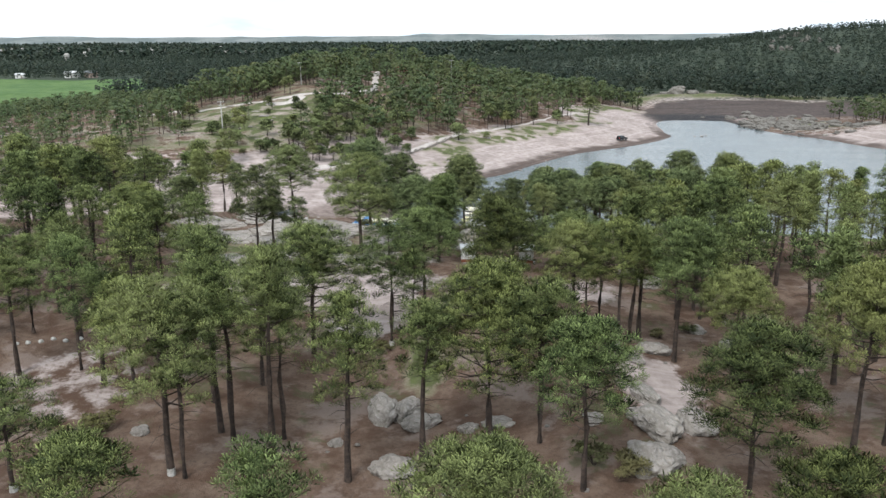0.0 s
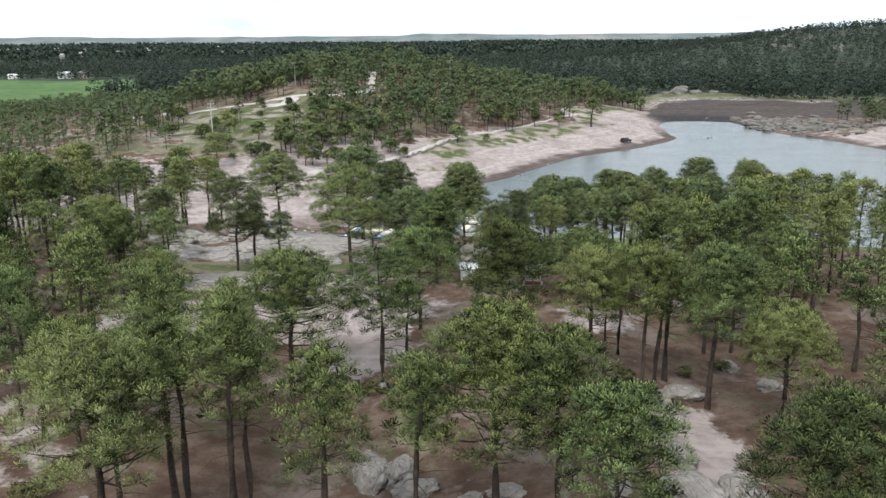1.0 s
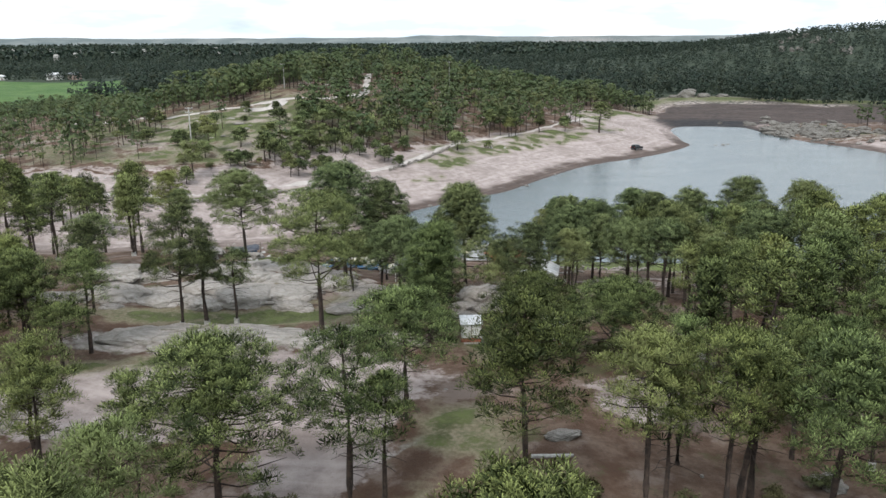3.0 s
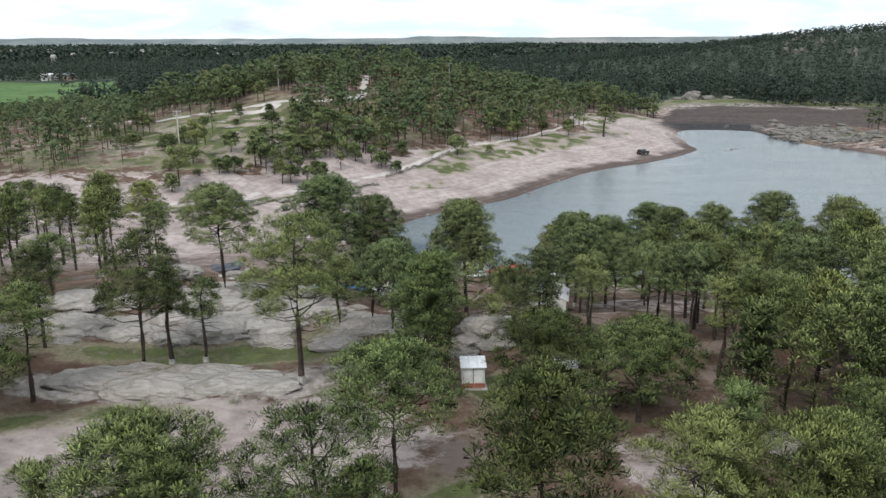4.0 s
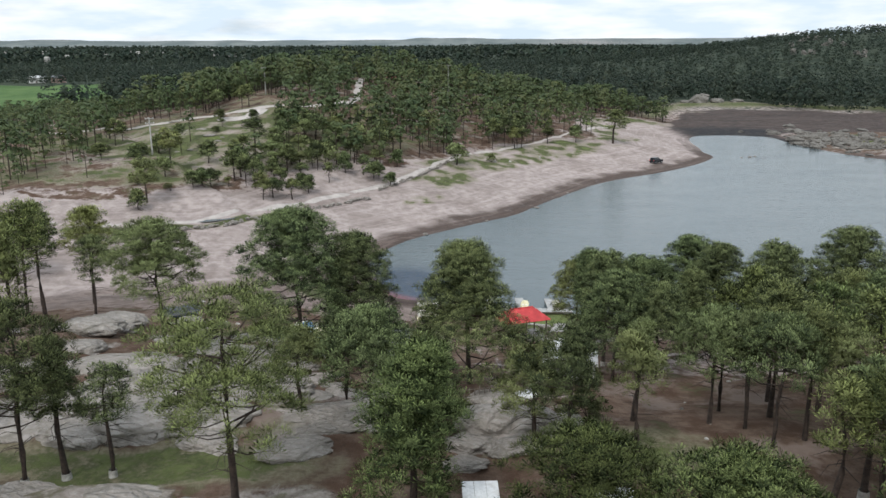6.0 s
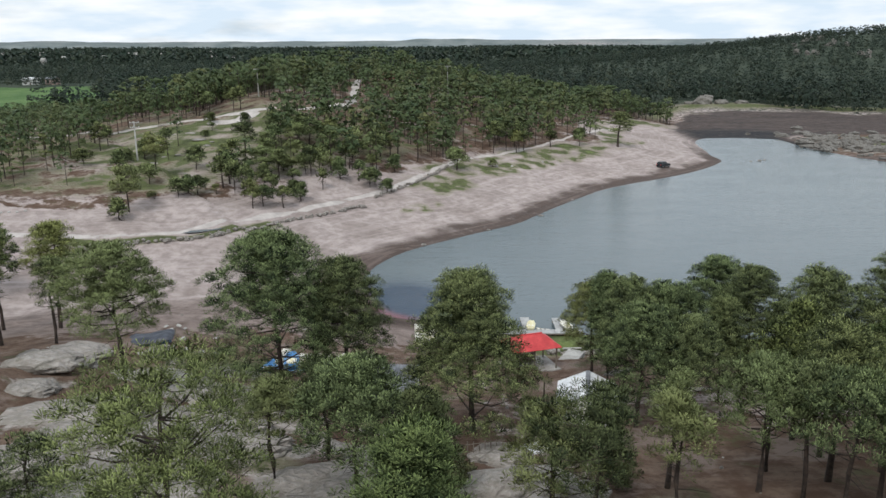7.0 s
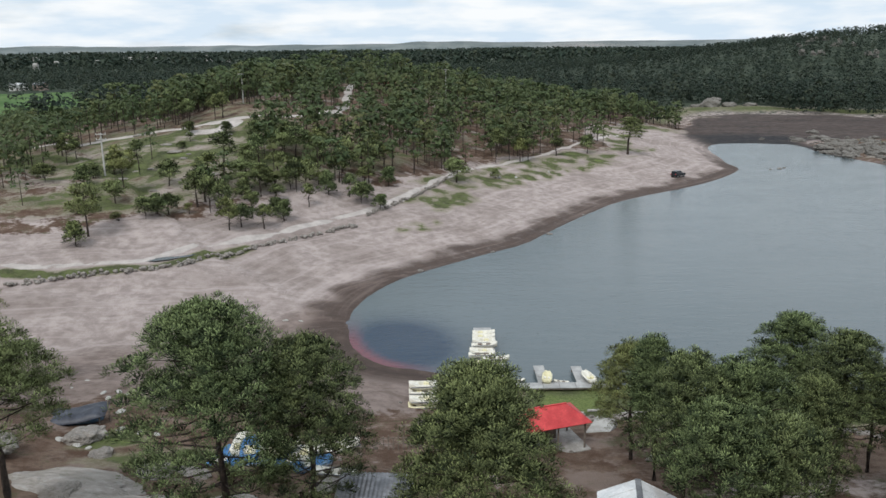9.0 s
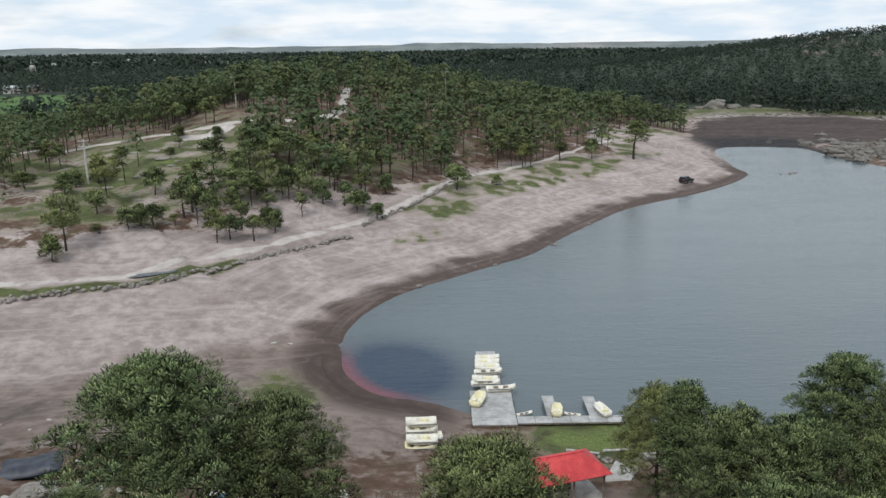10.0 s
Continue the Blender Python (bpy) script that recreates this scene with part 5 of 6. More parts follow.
# by the covered boat: a round boulder, pale stones on the sand and broken white lumps
boulder(-25.6, 131.3, 1.15, 0.8, 0.85, 10, rng, "smooth grey boulder beside the covered boat", "boulders at the forest edge")
for x, y, s in ((-28.1, 141.4, 0.22), (-26.7, 141.2, 0.26), (-26.3, 141.9, 0.18), (-27.0, 139.7, 0.24), (-25.2, 137.6, 0.34), (-19.3, 176.5, 0.26), (-17.3, 176.6, 0.22), (-31.5, 146.0, 0.2), (-22.4, 139.5, 0.2), (-14.8, 148.5, 0.18)):
    boulder(x, y, s * 1.6, s, s * 0.7, rng.uniform(0, 180), rng, "pale flat stone lying on the beach", "stones on the beach", LIME_STONES, "stone")
for x, y, s in ((-26.7, 130.4, 0.30), (-25.2, 129.8, 0.34), (-24.2, 129.4, 0.2), (-23.4, 133.2, 0.3), (-21.9, 133.0, 0.28), (-20.6, 132.8, 0.24)):
    boulder(x, y, s * 1.3, s, s * 0.8, rng.uniform(0, 180), rng, "broken white lump of stone on the grass", "stones on the beach", LIME_STONES, "stone")
for x, y, s in ((16.6, 131.6, 0.35), (17.4, 132.6, 0.5), (18.4, 133.0, 0.45), (19.4, 133.4, 0.5), (35.2, 141.3, 0.5), (36.2, 141.0, 0.6), (37.1, 139.8, 0.55), (38.0, 138.4, 0.6)):
    boulder(x, y, s * 1.7, s * 0.8, s * 0.6, rng.uniform(-20, 20), rng, "pale stone edging under the shore trees", "edging stones", SMALL_ROCKS, "edging_stone")
# white painted stones in a row, and small loose stones
for x, y in ((-36.2, 63.5), (-35.3, 63.7), (-34.4, 64.1), (-33.6, 64.7), (-32.3, 64.2), (-31.2, 64.6)):
    boulder(x, y, 0.30, 0.24, 0.26, rng.uniform(0, 180), rng, "whitewashed stone edging the forest track", "whitewashed stones", LIME_STONES, "edging_stone")
for k in range(9):
    f = k / 8
    boulder(-79 + 9 * f, 193.4 + 2.6 * f * f, 0.30, 0.26, 0.26, rng.uniform(0, 180), rng, "whitewashed stone on the sandy slope", "whitewashed stones", LIME_STONES, "edging_stone")
for k in range(70):
    x, y = rng.uniform(-36, 26), rng.uniform(38, 150)
    s = rng.uniform(0.08, 0.18)
    boulder(x, y, s * 1.3, s, s, rng.uniform(0, 180), rng, "small loose stone on bare soil", "loose stones", LIME_STONES[:1] + SMALL_ROCKS, "stone")
# across the lake: the rocky spit, the great rock, stones at the water's edge
for k in range(170):
    x, y = rng.gauss(141, 13), rng.gauss(334, 20)
    if not off_shore(x, y, 0.5) or x < 118:
        continue
    s = rng.uniform(0.5, 1.1) if rng.random() < 0.65 else rng.uniform(1.1, 1.9)
    boulder(x, y, s * rng.uniform(1.1, 2.0), s, s * rng.uniform(0.8, 1.2), rng.uniform(-30, 30), rng, "jagged grey rock on the rocky spit", "rocks of the spit", JAGGED)
for x, y, sx, sy, sz, up in ((145, 506, 5.2, 3.8, 5.0, 0), (147, 507, 3.6, 2.8, 2.4, 3.0), (155, 508, 3.6, 3.0, 3.0, 0), (138, 509, 3.0, 2.4, 1.8, 0), (166, 506, 3.6, 2.6, 2.0, 0)):
    boulder(x, y, sx, sy, sz, rng.uniform(-20, 20), rng, "great dark weathered rock on the dry lake bed", "great rocks", DARK_ROCKS, z=at(x, y) + up)
for x, y, s in ((-2.2, 200.4, 0.45), (21.6, 225.0, 0.5), (97, 302, 0.55), (99, 303.5, 0.4), (94, 301, 0.35), (141, 297, 1.0), (10, 212, 0.35), (31, 242, 0.35)):
    boulder(x, y, s * 1.3, s, s * 0.8, rng.uniform(0, 180), rng, "dark wet stone at the water's edge", "shore stones", SMALL_ROCKS, "shore_stone", z=max(0.0, at(x, y)))
# rocks that stand out of the wooded hill beyond the lake and of the sandy hill
for cx, cy in CLIFFS:
    for k in range(3):
        x, y, s = cx + rng.gauss(0, 6), cy + rng.gauss(0, 4), rng.uniform(1.6, 2.8)
        boulder(x, y, s * rng.uniform(1.2, 1.9), s, rng.uniform(3.2, 5.0), rng.uniform(0, 180), rng, "grey cliff rock standing out of the wooded hill", "rocks of the wooded hill", JAGGED, "hill_rock")
for x, y in ((15.2, 267.0), (19.5, 270.5), (28.5, 278.0)):
    boulder(x, y, 0.45, 0.35, 0.5, rng.uniform(0, 180), rng, "pale marker stone on the grassy shore strip", "marker stones", LIME_STONES, "marker_stone")
for k in range(26):
    x, y = rng.gauss(-48, 18), rng.gauss(245, 14)
    s = rng.uniform(0.4, 1.0)
    if off_shore(x, y, 45):
        boulder(x, y, s * 1.8, s * 1.1, s * 0.5, rng.uniform(-40, 40), rng, "low grey rock on the grassy slope", "rocks on the slope", SMALL_ROCKS, "slope_rock", sink=0.1)


# ---- the stone wall along the beach path ----
def stone_wall(name, line, high, size, seed, label, offset=0.0):
    g = random.Random(seed)
    base = bmesh.new()
    bmesh.ops.create_icosphere(base, subdivisions=1, radius=1)
    bv, bf = np.array([v.co[:] for v in base.verts]), np.array([[v.index for v in f.verts] for f in base.faces])
    base.free()
    V, T, n = [], [], 0
    for (ax, ay), (bx, by) in zip(line[:-1], line[1:]):
        ll = math.hypot(bx - ax, by - ay)
        for k in range(int(ll / size * 2.0)):
            f = g.random()
            x, y = ax + (bx - ax) * f + g.gauss(0, 0.22), ay + (by - ay) * f + g.gauss(0, 0.22) + offset
            s = size * g.uniform(0.35, 0.75)
            a = g.uniform(0, 6.28)
            p = bv * np.array([s * g.uniform(0.9, 1.4), s, s * 0.8]) * (1 + 0.16 * np.array([[g.uniform(-1, 1)] for _ in bv]))
            p = np.stack([p[:, 0] * math.cos(a) - p[:, 1] * math.sin(a), p[:, 0] * math.sin(a) + p[:, 1] * math.cos(a), p[:, 2]], -1)
            V.append(p + np.array([x, y, at(x, y) + g.uniform(0.05, high)]))
            T.append(bf + n)
            n += len(bv)
    o = new(name, mesh_np(name, np.concatenate(V), np.concatenate(T), M_ROCK))
    return tagged(o, label, "wall", kind="stuff")


WALL_LINE = [(-62, 180.6), (-54.8, 182.2), (-48.9, 184.8), (-42.6, 187.4), (-36.1, 190.8), (-33.6, 195.1), (-27.5, 204.1), (-20.2, 212.9), (-14.4, 219.2)]
UPPER_WALL = [(-12.9, 224.2), (-8.4, 232.8), (-3.3, 242.3), (3.2, 260.7)]
stone_wall("stone_wall", WALL_LINE, 0.45, 0.55, 3, "low dry stone wall beside the sandy path")
stone_wall("stone_wall", UPPER_WALL, 0.35, 0.45, 6, "low dry stone edging of the beach path")
stone_wall("stone_edging", [(12.5, 145.4), (18, 145.0), (24, 144.6), (31, 143.5)], 0.4, 0.45, 4, "low pale stone edging behind the landing stage")


# ---- buildings of the camp ----
def wash_house(x, y, turn, label):
    """A small double toilet hut: brick foot, white sheet walls, two doors, a single-pitch roof."""
    e = thing("wash_house", x, y, turn, label, "hut", "wash houses")
    e.matrix_basis = e.matrix_basis @ Matrix.Diagonal((0.78, 0.8, 0.82, 1))
    part("slab", block(2.6, 2.3, 0.35, 0, -0.1, -0.25), M_CONC, e)
    for nm, mat, z0, h in (("brick_base", M_BRICK, 0.1, 0.42), ("wall", M_WHITE, 0.52, 1.45)):
        t = 0.10 if nm == "wall" else 0.12
        part(nm, block(0.12 if nm == "wall" else t, 1.6, h, -0.98, 0, z0, 0.01), mat, e)
        part(nm, block(0.12 if nm == "wall" else t, 1.6, h, 0.98, 0, z0, 0.01), mat, e)
        part(nm, block(1.84, 0.10, h, 0, 0.75, z0, 0.01), mat, e)
        if nm == "brick_base":
            part(nm, block(1.84, 0.10, h, 0, -0.75, z0, 0.01), mat, e)
    part("door_frame", block(0.08, 0.12, 1.45, 0, -0.75, 0.52, 0.01), M_WOOD, e)
    for s in (-1, 1):
        d = part("door", block(0.84, 0.05, 1.40, 0.47 * s, -0.76, 0.54, 0.01), M_WHITE, e, "white sheet metal door")
        part("handle", block(0.04, 0.05, 0.12, 0.15 * s, -0.81, 1.2, 0.01), M_ZINC, d)
    for k in range(3):
        a = -1.18 + 0.80 * k
        part("roof_sheet", slab((a, -1.0, 2.02), (a + 0.78, -1.0, 2.02), (a + 0.78, 0.98, 2.36), (a, 0.98, 2.36), 0.04), M_SHEET, e)
    return e


wash_house(2.75, 89.2, 2, "white double toilet hut with brick foot")
wash_house(9.4, 88.6, -8, "white double toilet hut under the pines")


def gable_cabin():
    """White cabin, its gable towards the wood."""
    e = thing("cabin", 11.7, 116.5, -10, "white gabled cabin with a pale sheet metal roof", "cabin")
    w, ln, h, rise = 4.0, 4.1, 2.0, 0.9
    part("footing", block(w + 0.3, ln + 0.3, 0.8, 0, 0, -0.65), M_CONC, e)
    for s, nm in ((-1, "front_wall"), (1, "back_wall")):
        y0 = s * (ln / 2 - 0.08)
        if s > 0:
            prof = [(-w / 2, 0.15), (w / 2, 0.15), (w / 2, h), (0, h + rise), (-w / 2, h)]
            n = len(prof)
            vs = [(a, y0 - 0.08, b) for a, b in prof] + [(a, y0 + 0.08, b) for a, b in prof]
            part(nm, solid(vs, [tuple(range(n))[::-1], tuple(range(n, 2 * n))] + [(i, (i + 1) % n, n + (i + 1) % n, n + i) for i in range(n)]), M_WHITE, e)
        else:
            # the front has a doorway with a projecting frame, and a small vent under the eave
            part(nm, block(0.25, 0.16, h - 0.15, -1.875, y0, 0.15, 0), M_WHITE, e)
            part(nm, block(w / 2 + 0.85, 0.16, h - 0.15, (w / 2 - 0.85) / 2, y0, 0.15, 0), M_WHITE, e)
            part(nm, block(0.9, 0.16, 0.2, -1.3, y0, h - 0.2, 0), M_WHITE, e)
            vs = [(a, y0 + b, c) for b in (-0.08, 0.08) for a, c in ((-w / 2, h), (w / 2, h), (0, h + rise))]
            part("gable", solid(vs, [(2, 1, 0), (3, 4, 5), (0, 1, 4, 3), (1, 2, 5, 4), (2, 0, 3, 5)]), M_WHITE, e)
            d = part("door", block(0.86, 0.05, 1.62, -1.3, y0, 0.17, 0.01), M_SHEET, e, "white metal door")
            part("handle", block(0.05, 0.06, 0.14, -1.0, y0 - 0.05, 1.05, 0.01), M_CHROME, d)
            for z in (0.95, 1.74):
                part("door_rail", block(0.80, 0.05, 0.06, -1.3, y0 - 0.04, z, 0.01), M_WHITE, d)
            for x in (-1.78, -0.82):
                part("door_post", block(0.07, 0.10, 1.80, x, y0 - 0.10, 0.15, 0.01), M_WHITE, e)
            part("vent", block(0.16, 0.04, 0.16, 1.05, y0 - 0.085, 1.72, 0.01), M_DARK, e, "small dark vent")
    for s in (-1, 1):
        part("side_wall", block(0.16, ln - 0.34, h - 0.15, s * (w / 2 - 0.08), 0, 0.15, 0), M_WHITE, e)
        roof = part("roof_slope", slab(*[(s * a, b, c) for a, b, c in (((w / 2 + 0.25), -ln / 2 - 0.12, h - 0.10), ((w / 2 + 0.25), ln / 2 + 0.3, h - 0.10), (0.02, ln / 2 + 0.3, h + rise + 0.01), (0.02, -ln / 2 - 0.12, h + rise + 0.01))][::s], 0.05), M_SHEET, e)
        for k in range(6):
            yy = -ln / 2 - 0.09 + (ln + 0.36) * k / 5
            part("seam", slab(*[(s * a, b, c) for a, b, c in (((w / 2 + 0.25), yy - 0.025, h - 0.05), ((w / 2 + 0.25), yy + 0.025, h - 0.05), (0.05, yy + 0.025, h + rise + 0.06), (0.05, yy - 0.025, h + rise + 0.06))][::s], 0.035), M_SHEET, roof)
    part("ridge_cap", block(0.34, ln + 0.46, 0.07, 0, 0.09, h + rise + 0.035, 0.02), M_ZINC, e, "grey ridge cap")
    return e


gable_cabin()


def open_shelter():
    e = thing("shelter", -2.9, 116.6, -4, "open shelter with a grey corrugated metal roof", "shelter")
    for sx in (-1.8, 0, 1.8):
        for sy, hh in ((-1.8, 2.1), (1.8, 2.75)):
            part("post", post(0.08, 0.07, hh + 0.4, sx, sy, -0.4), M_WOOD, e)
    for sy, hh in ((-1.8, 2.05), (1.8, 2.7)):
        part("beam", block(4.1, 0.12, 0.14, 0, sy, hh), M_WOOD, e)
    rows = 34
    vs, fs = [], []
    for k in range(rows + 1):
        a = -2.15 + 4.3 * k / rows
        w = 0.045 if k % 2 else 0.0
        vs += [(a, -2.2, 2.14 + w), (a, 2.2, 2.93 + w), (a, -2.2, 2.11 + w), (a, 2.2, 2.90 + w)]
    for k in range(rows):
        i, j = 4 * k, 4 * k + 4
        fs += [(i, j, j + 1, i + 1), (i + 2, i + 3, j + 3, j + 2), (i, i + 2, j + 2, j), (i + 1, j + 1, j + 3, i + 3)]
    part("roof", solid(vs, fs), M_ZINC, e, "streaked grey corrugated roof")
    # near-black front and back panels, the shade under the roof put into colour
    part("front_panel", block(3.5, 0.05, 1.75, 0.2, -1.66, 0.1), M_DARK, e)
    part("side_panel", block(0.05, 3.3, 1.7, -1.98, 0, 0.1), M_WHITE, e, "white side panel")
    part("back_panel", block(3.6, 0.05, 1.7, 0, 1.68, 0.2), M_DARK, e)
    part("workbench", block(2.8, 0.7, 0.08, -0.2, 1.1, 0.8), M_WOOD, e)
    return e


open_shelter()


def red_pavilion():
    e = thing("pavilion", 9.4, 135.3, 18, "open pavilion with a bright red hipped roof", "pavilion")
    w, d, z1, z2 = 2.7, 1.9, 2.35, 3.35
    part("floor_slab", block(2 * w, 2 * d, 0.7, 0, 0, -0.55), M_CONC, e)
    for sx in (-2.3, 0, 2.3):
        for sy in (-1.5, 1.5):
            part("post", post(0.08, 0.08, z1 - 0.1, sx, sy, 0.12), M_WOOD, e)
    part("counter", block(2.8, 0.4, 1.0, -0.5, 0.8, 0.15), M_WOOD, e)
    rdg = 1.3
    for nm, q in (("roof_slope", ((-w, -d, z1), (w, -d, z1), (rdg, 0, z2), (-rdg, 0, z2))), ("roof_slope", ((w, d, z1), (-w, d, z1), (-rdg, 0, z2), (rdg, 0, z2)))):
        part(nm, slab(*q, 0.05), M_RED, e)
    for s in (-1, 1):
        t = [Vector(v) for v in ((s * w, -s * d, z1), (s * w, s * d, z1), (s * rdg, 0, z2))]
        n = (t[1] - t[0]).cross(t[2] - t[0]).normalized() * 0.05
        part("roof_hip", solid(t + [v + n for v in t], [(2, 1, 0), (3, 4, 5), (0, 1, 4, 3), (1, 2, 5, 4), (2, 0, 3, 5)]), M_RED, e)
    part("ridge_cap", block(2 * rdg + 0.2, 0.16, 0.07, 0, 0, z2 + 0.02), M_RED, e)
    return e


red_pavilion()
e = thing("concrete_ramp", 14.2, 139.0, -28, "pale concrete ramp beside the red pavilion", "ramp")
part("ramp_slab", slab((-0.9, -2.0, -0.3), (0.9, -2.0, -0.3), (0.9, 2.0, -0.25), (-0.9, 2.0, -0.25), 0.5), M_CONC, e)


# ---- pedal boats ----
def hull_mesh(name, ln, wide, high, material, bow=0.42):
    """A moulded hull, its length along x, with a turned-up bow and a sunk well."""
    bm = bmesh.new()
    rows = []
    for k in range(11):
        u = k / 10
        w = wide / 2 * (1 - 0.55 * max(0, (u - 0.62) / 0.38) ** 2) * (1 - 0.25 * max(0, (0.12 - u) / 0.12) ** 2)
        top = high * (1 + bow * max(0, (u - 0.55) / 0.45) ** 2 + 0.15 * max(0, (0.2 - u) / 0.2))
        keel = 0.22 * high * max(0, (u - 0.7) / 0.3) ** 1.5
        well = top - (0.62 * high if 0.18 < u < 0.66 else 0.06)
        prof = [(-0.62, keel), (-0.95, keel + 0.35 * high), (-1.0, top - 0.04), (-0.86, top), (-0.66, top - 0.02), (-0.60, well), (0.60, well), (0.66, top - 0.02), (0.86, top), (1.0, top - 0.04), (0.95, keel + 0.35 * high), (0.62, keel)]
        rows.append([bm.verts.new((ln * (u - 0.5), w * a, b)) for a, b in prof])
    for r, s in zip(rows[:-1], rows[1:]):
        for i in range(12):
            j = (i + 1) % 12
            bm.faces.new((r[i], s[i], s[j], r[j]))
    bm.faces.new(rows[0])
    bm.faces.new(rows[-1][::-1])
    bmesh.ops.recalc_face_normals(bm, faces=bm.faces[:])
    me = bpy.data.meshes.new(name)
    bm.to_mesh(me)
    bm.free()
    me.materials.append(material)
    me.polygons.foreach_set("use_smooth", [True] * len(me.polygons))
    return me


def plain_mesh(name, bm, material):
    me = bpy.data.meshes.new(name)
    bm.to_mesh(me)
    bm.free()
    me.materials.append(material)
    return me


HULL = {"cream": hull_mesh("hull", 2.7, 1.35, 0.52, M_CREAM), "yellow": hull_mesh("hull", 2.7, 1.35, 0.52, M_YELLOW), "blue": hull_mesh("hull", 2.7, 1.35, 0.52, M_BLUE),
        "slim": hull_mesh("hull", 3.0, 0.95, 0.42, M_CREAM, 0.7)}
SEAT = {k: plain_mesh("seat", block(0.5, 0.42, 0.34, 0, 0, 0, 0.06), m) for k, m in (("cream", M_YELLOW), ("yellow", M_CREAM), ("blue", M_CREAM), ("slim", M_WOOD))}
RAIL = plain_mesh("fender", block(2.5, 0.07, 0.09, 0, 0, 0, 0.02), M_ZINC)
BOAT_WORDS = {"cream": "cream pedal boat with faded yellow seats", "yellow": "faded yellow pedal boat with cream seats", "blue": "blue plastic pedal boat with worn paint", "slim": "slim cream rowing boat with wooden benches"}


def boat(kind, x, y, z, turn, group, tip=0.0, roll=0.0, where="", size=1.0):
    e = tagged(new("rowing_boat" if kind == "slim" else "pedal_boat"), BOAT_WORDS[kind] + where, "boat", group)
    e.matrix_basis = pose(x, y, z, roll, tip, turn) @ Matrix.Diagonal((size, size, size, 1))
    o = new("hull", HULL[kind])
    o.parent = e
    for a, b in (((-0.35, 0.30), (-0.35, -0.30)) if kind != "slim" else ((-0.5, 0.0), (0.5, 0.0))):
        o = new("seat", SEAT[kind])
        o.parent, o.matrix_basis = e, pose(a, b, 0.16)
    for s in (-1, 1):
        o = new("fender", RAIL)
        o.parent, o.matrix_basis = e, pose(-0.1, s * (0.69 if kind != "slim" else 0.49), 0.34)
    return e


# ---- the landing stage ----
def deck(x0, x1, y0, y1, name, label, along_y, step_m=1.6):
    e = tagged(new(name), label, "pier", "landing stage")
    e.matrix_basis = pose(0, 0, 0.50)
    n = max(1, round(((y1 - y0) if along_y else (x1 - x0)) / step_m))
    for k in range(n):
        a, b = k / n, (k + 1) / n
        xa, xb = (x0, x1) if along_y else (x0 + (x1 - x0) * a + 0.02, x0 + (x1 - x0) * b - 0.02)
        ya, yb = (y0 + (y1 - y0) * a + 0.02, y0 + (y1 - y0) * b - 0.02) if along_y else (y0, y1)
        part("deck_panel", block(xb - xa, yb - ya, 0.09, (xa + xb) / 2, (ya + yb) / 2, 0), M_DECK, e)
    for sx in (x0 + 0.15, x1 - 0.15):
        for sy in (y0 + 0.2, y1 - 0.2):
            part("pile", post(0.09, 0.08, 1.7, sx, sy, -1.7), M_WOOD, e)
    part("stringer", block(x1 - x0 - 0.1, y1 - y0 - 0.1, 0.14, (x0 + x1) / 2, (y0 + y1) / 2, -0.15), M_WOOD, e)
    return e


deck(4.95, 7.15, 161.5, 172.3, "pier", "long grey floating pier stacked with boats", True)
deck(3.8, 8.0, 153.6, 161.4, "pier", "broad grey wooden platform at the shore", True)
deck(8.05, 18.2, 153.9, 155.3, "pier", "narrow grey walkway along the shore", False)
deck(11.0, 12.15, 155.35, 159.9, "pier", "short grey finger pier", True)
deck(15.05, 16.2, 155.35, 159.6, "pier", "short grey finger pier", True)
for k, (x, y, kind, turn) in enumerate(((6.1, 169.3, "cream", 2), (6.0, 168.0, "cream", -3), (5.95, 166.7, "cream", 182), (5.95, 165.5, "slim", 3), (5.5, 163.4, "cream", 176), (5.5, 162.5, "slim", 2))):
    boat(kind, x, y, 0.60, turn, "boats on the pier", where=" on the pier")
boat("yellow", 4.55, 158.6, 0.60, 72, "boats on the pier", where=" on the platform")
boat("slim", 7.0, 161.2, 0.60, 2, "boats on the pier", where=" on the platform")
boat("yellow", 12.0, 156.0, 0.62, 80, "boats on the pier", roll=4, where=" on the walkway", size=0.8)
boat("cream", 16.4, 155.9, 0.62, 105, "boats on the pier", roll=-4, where=" on the walkway", size=0.85)
boat("slim", 9.0, 156.9, -0.10, 20, "boats afloat", where=" afloat", size=0.55)
boat("slim", 13.6, 156.6, -0.10, 165, "boats afloat", where=" afloat", size=0.55)
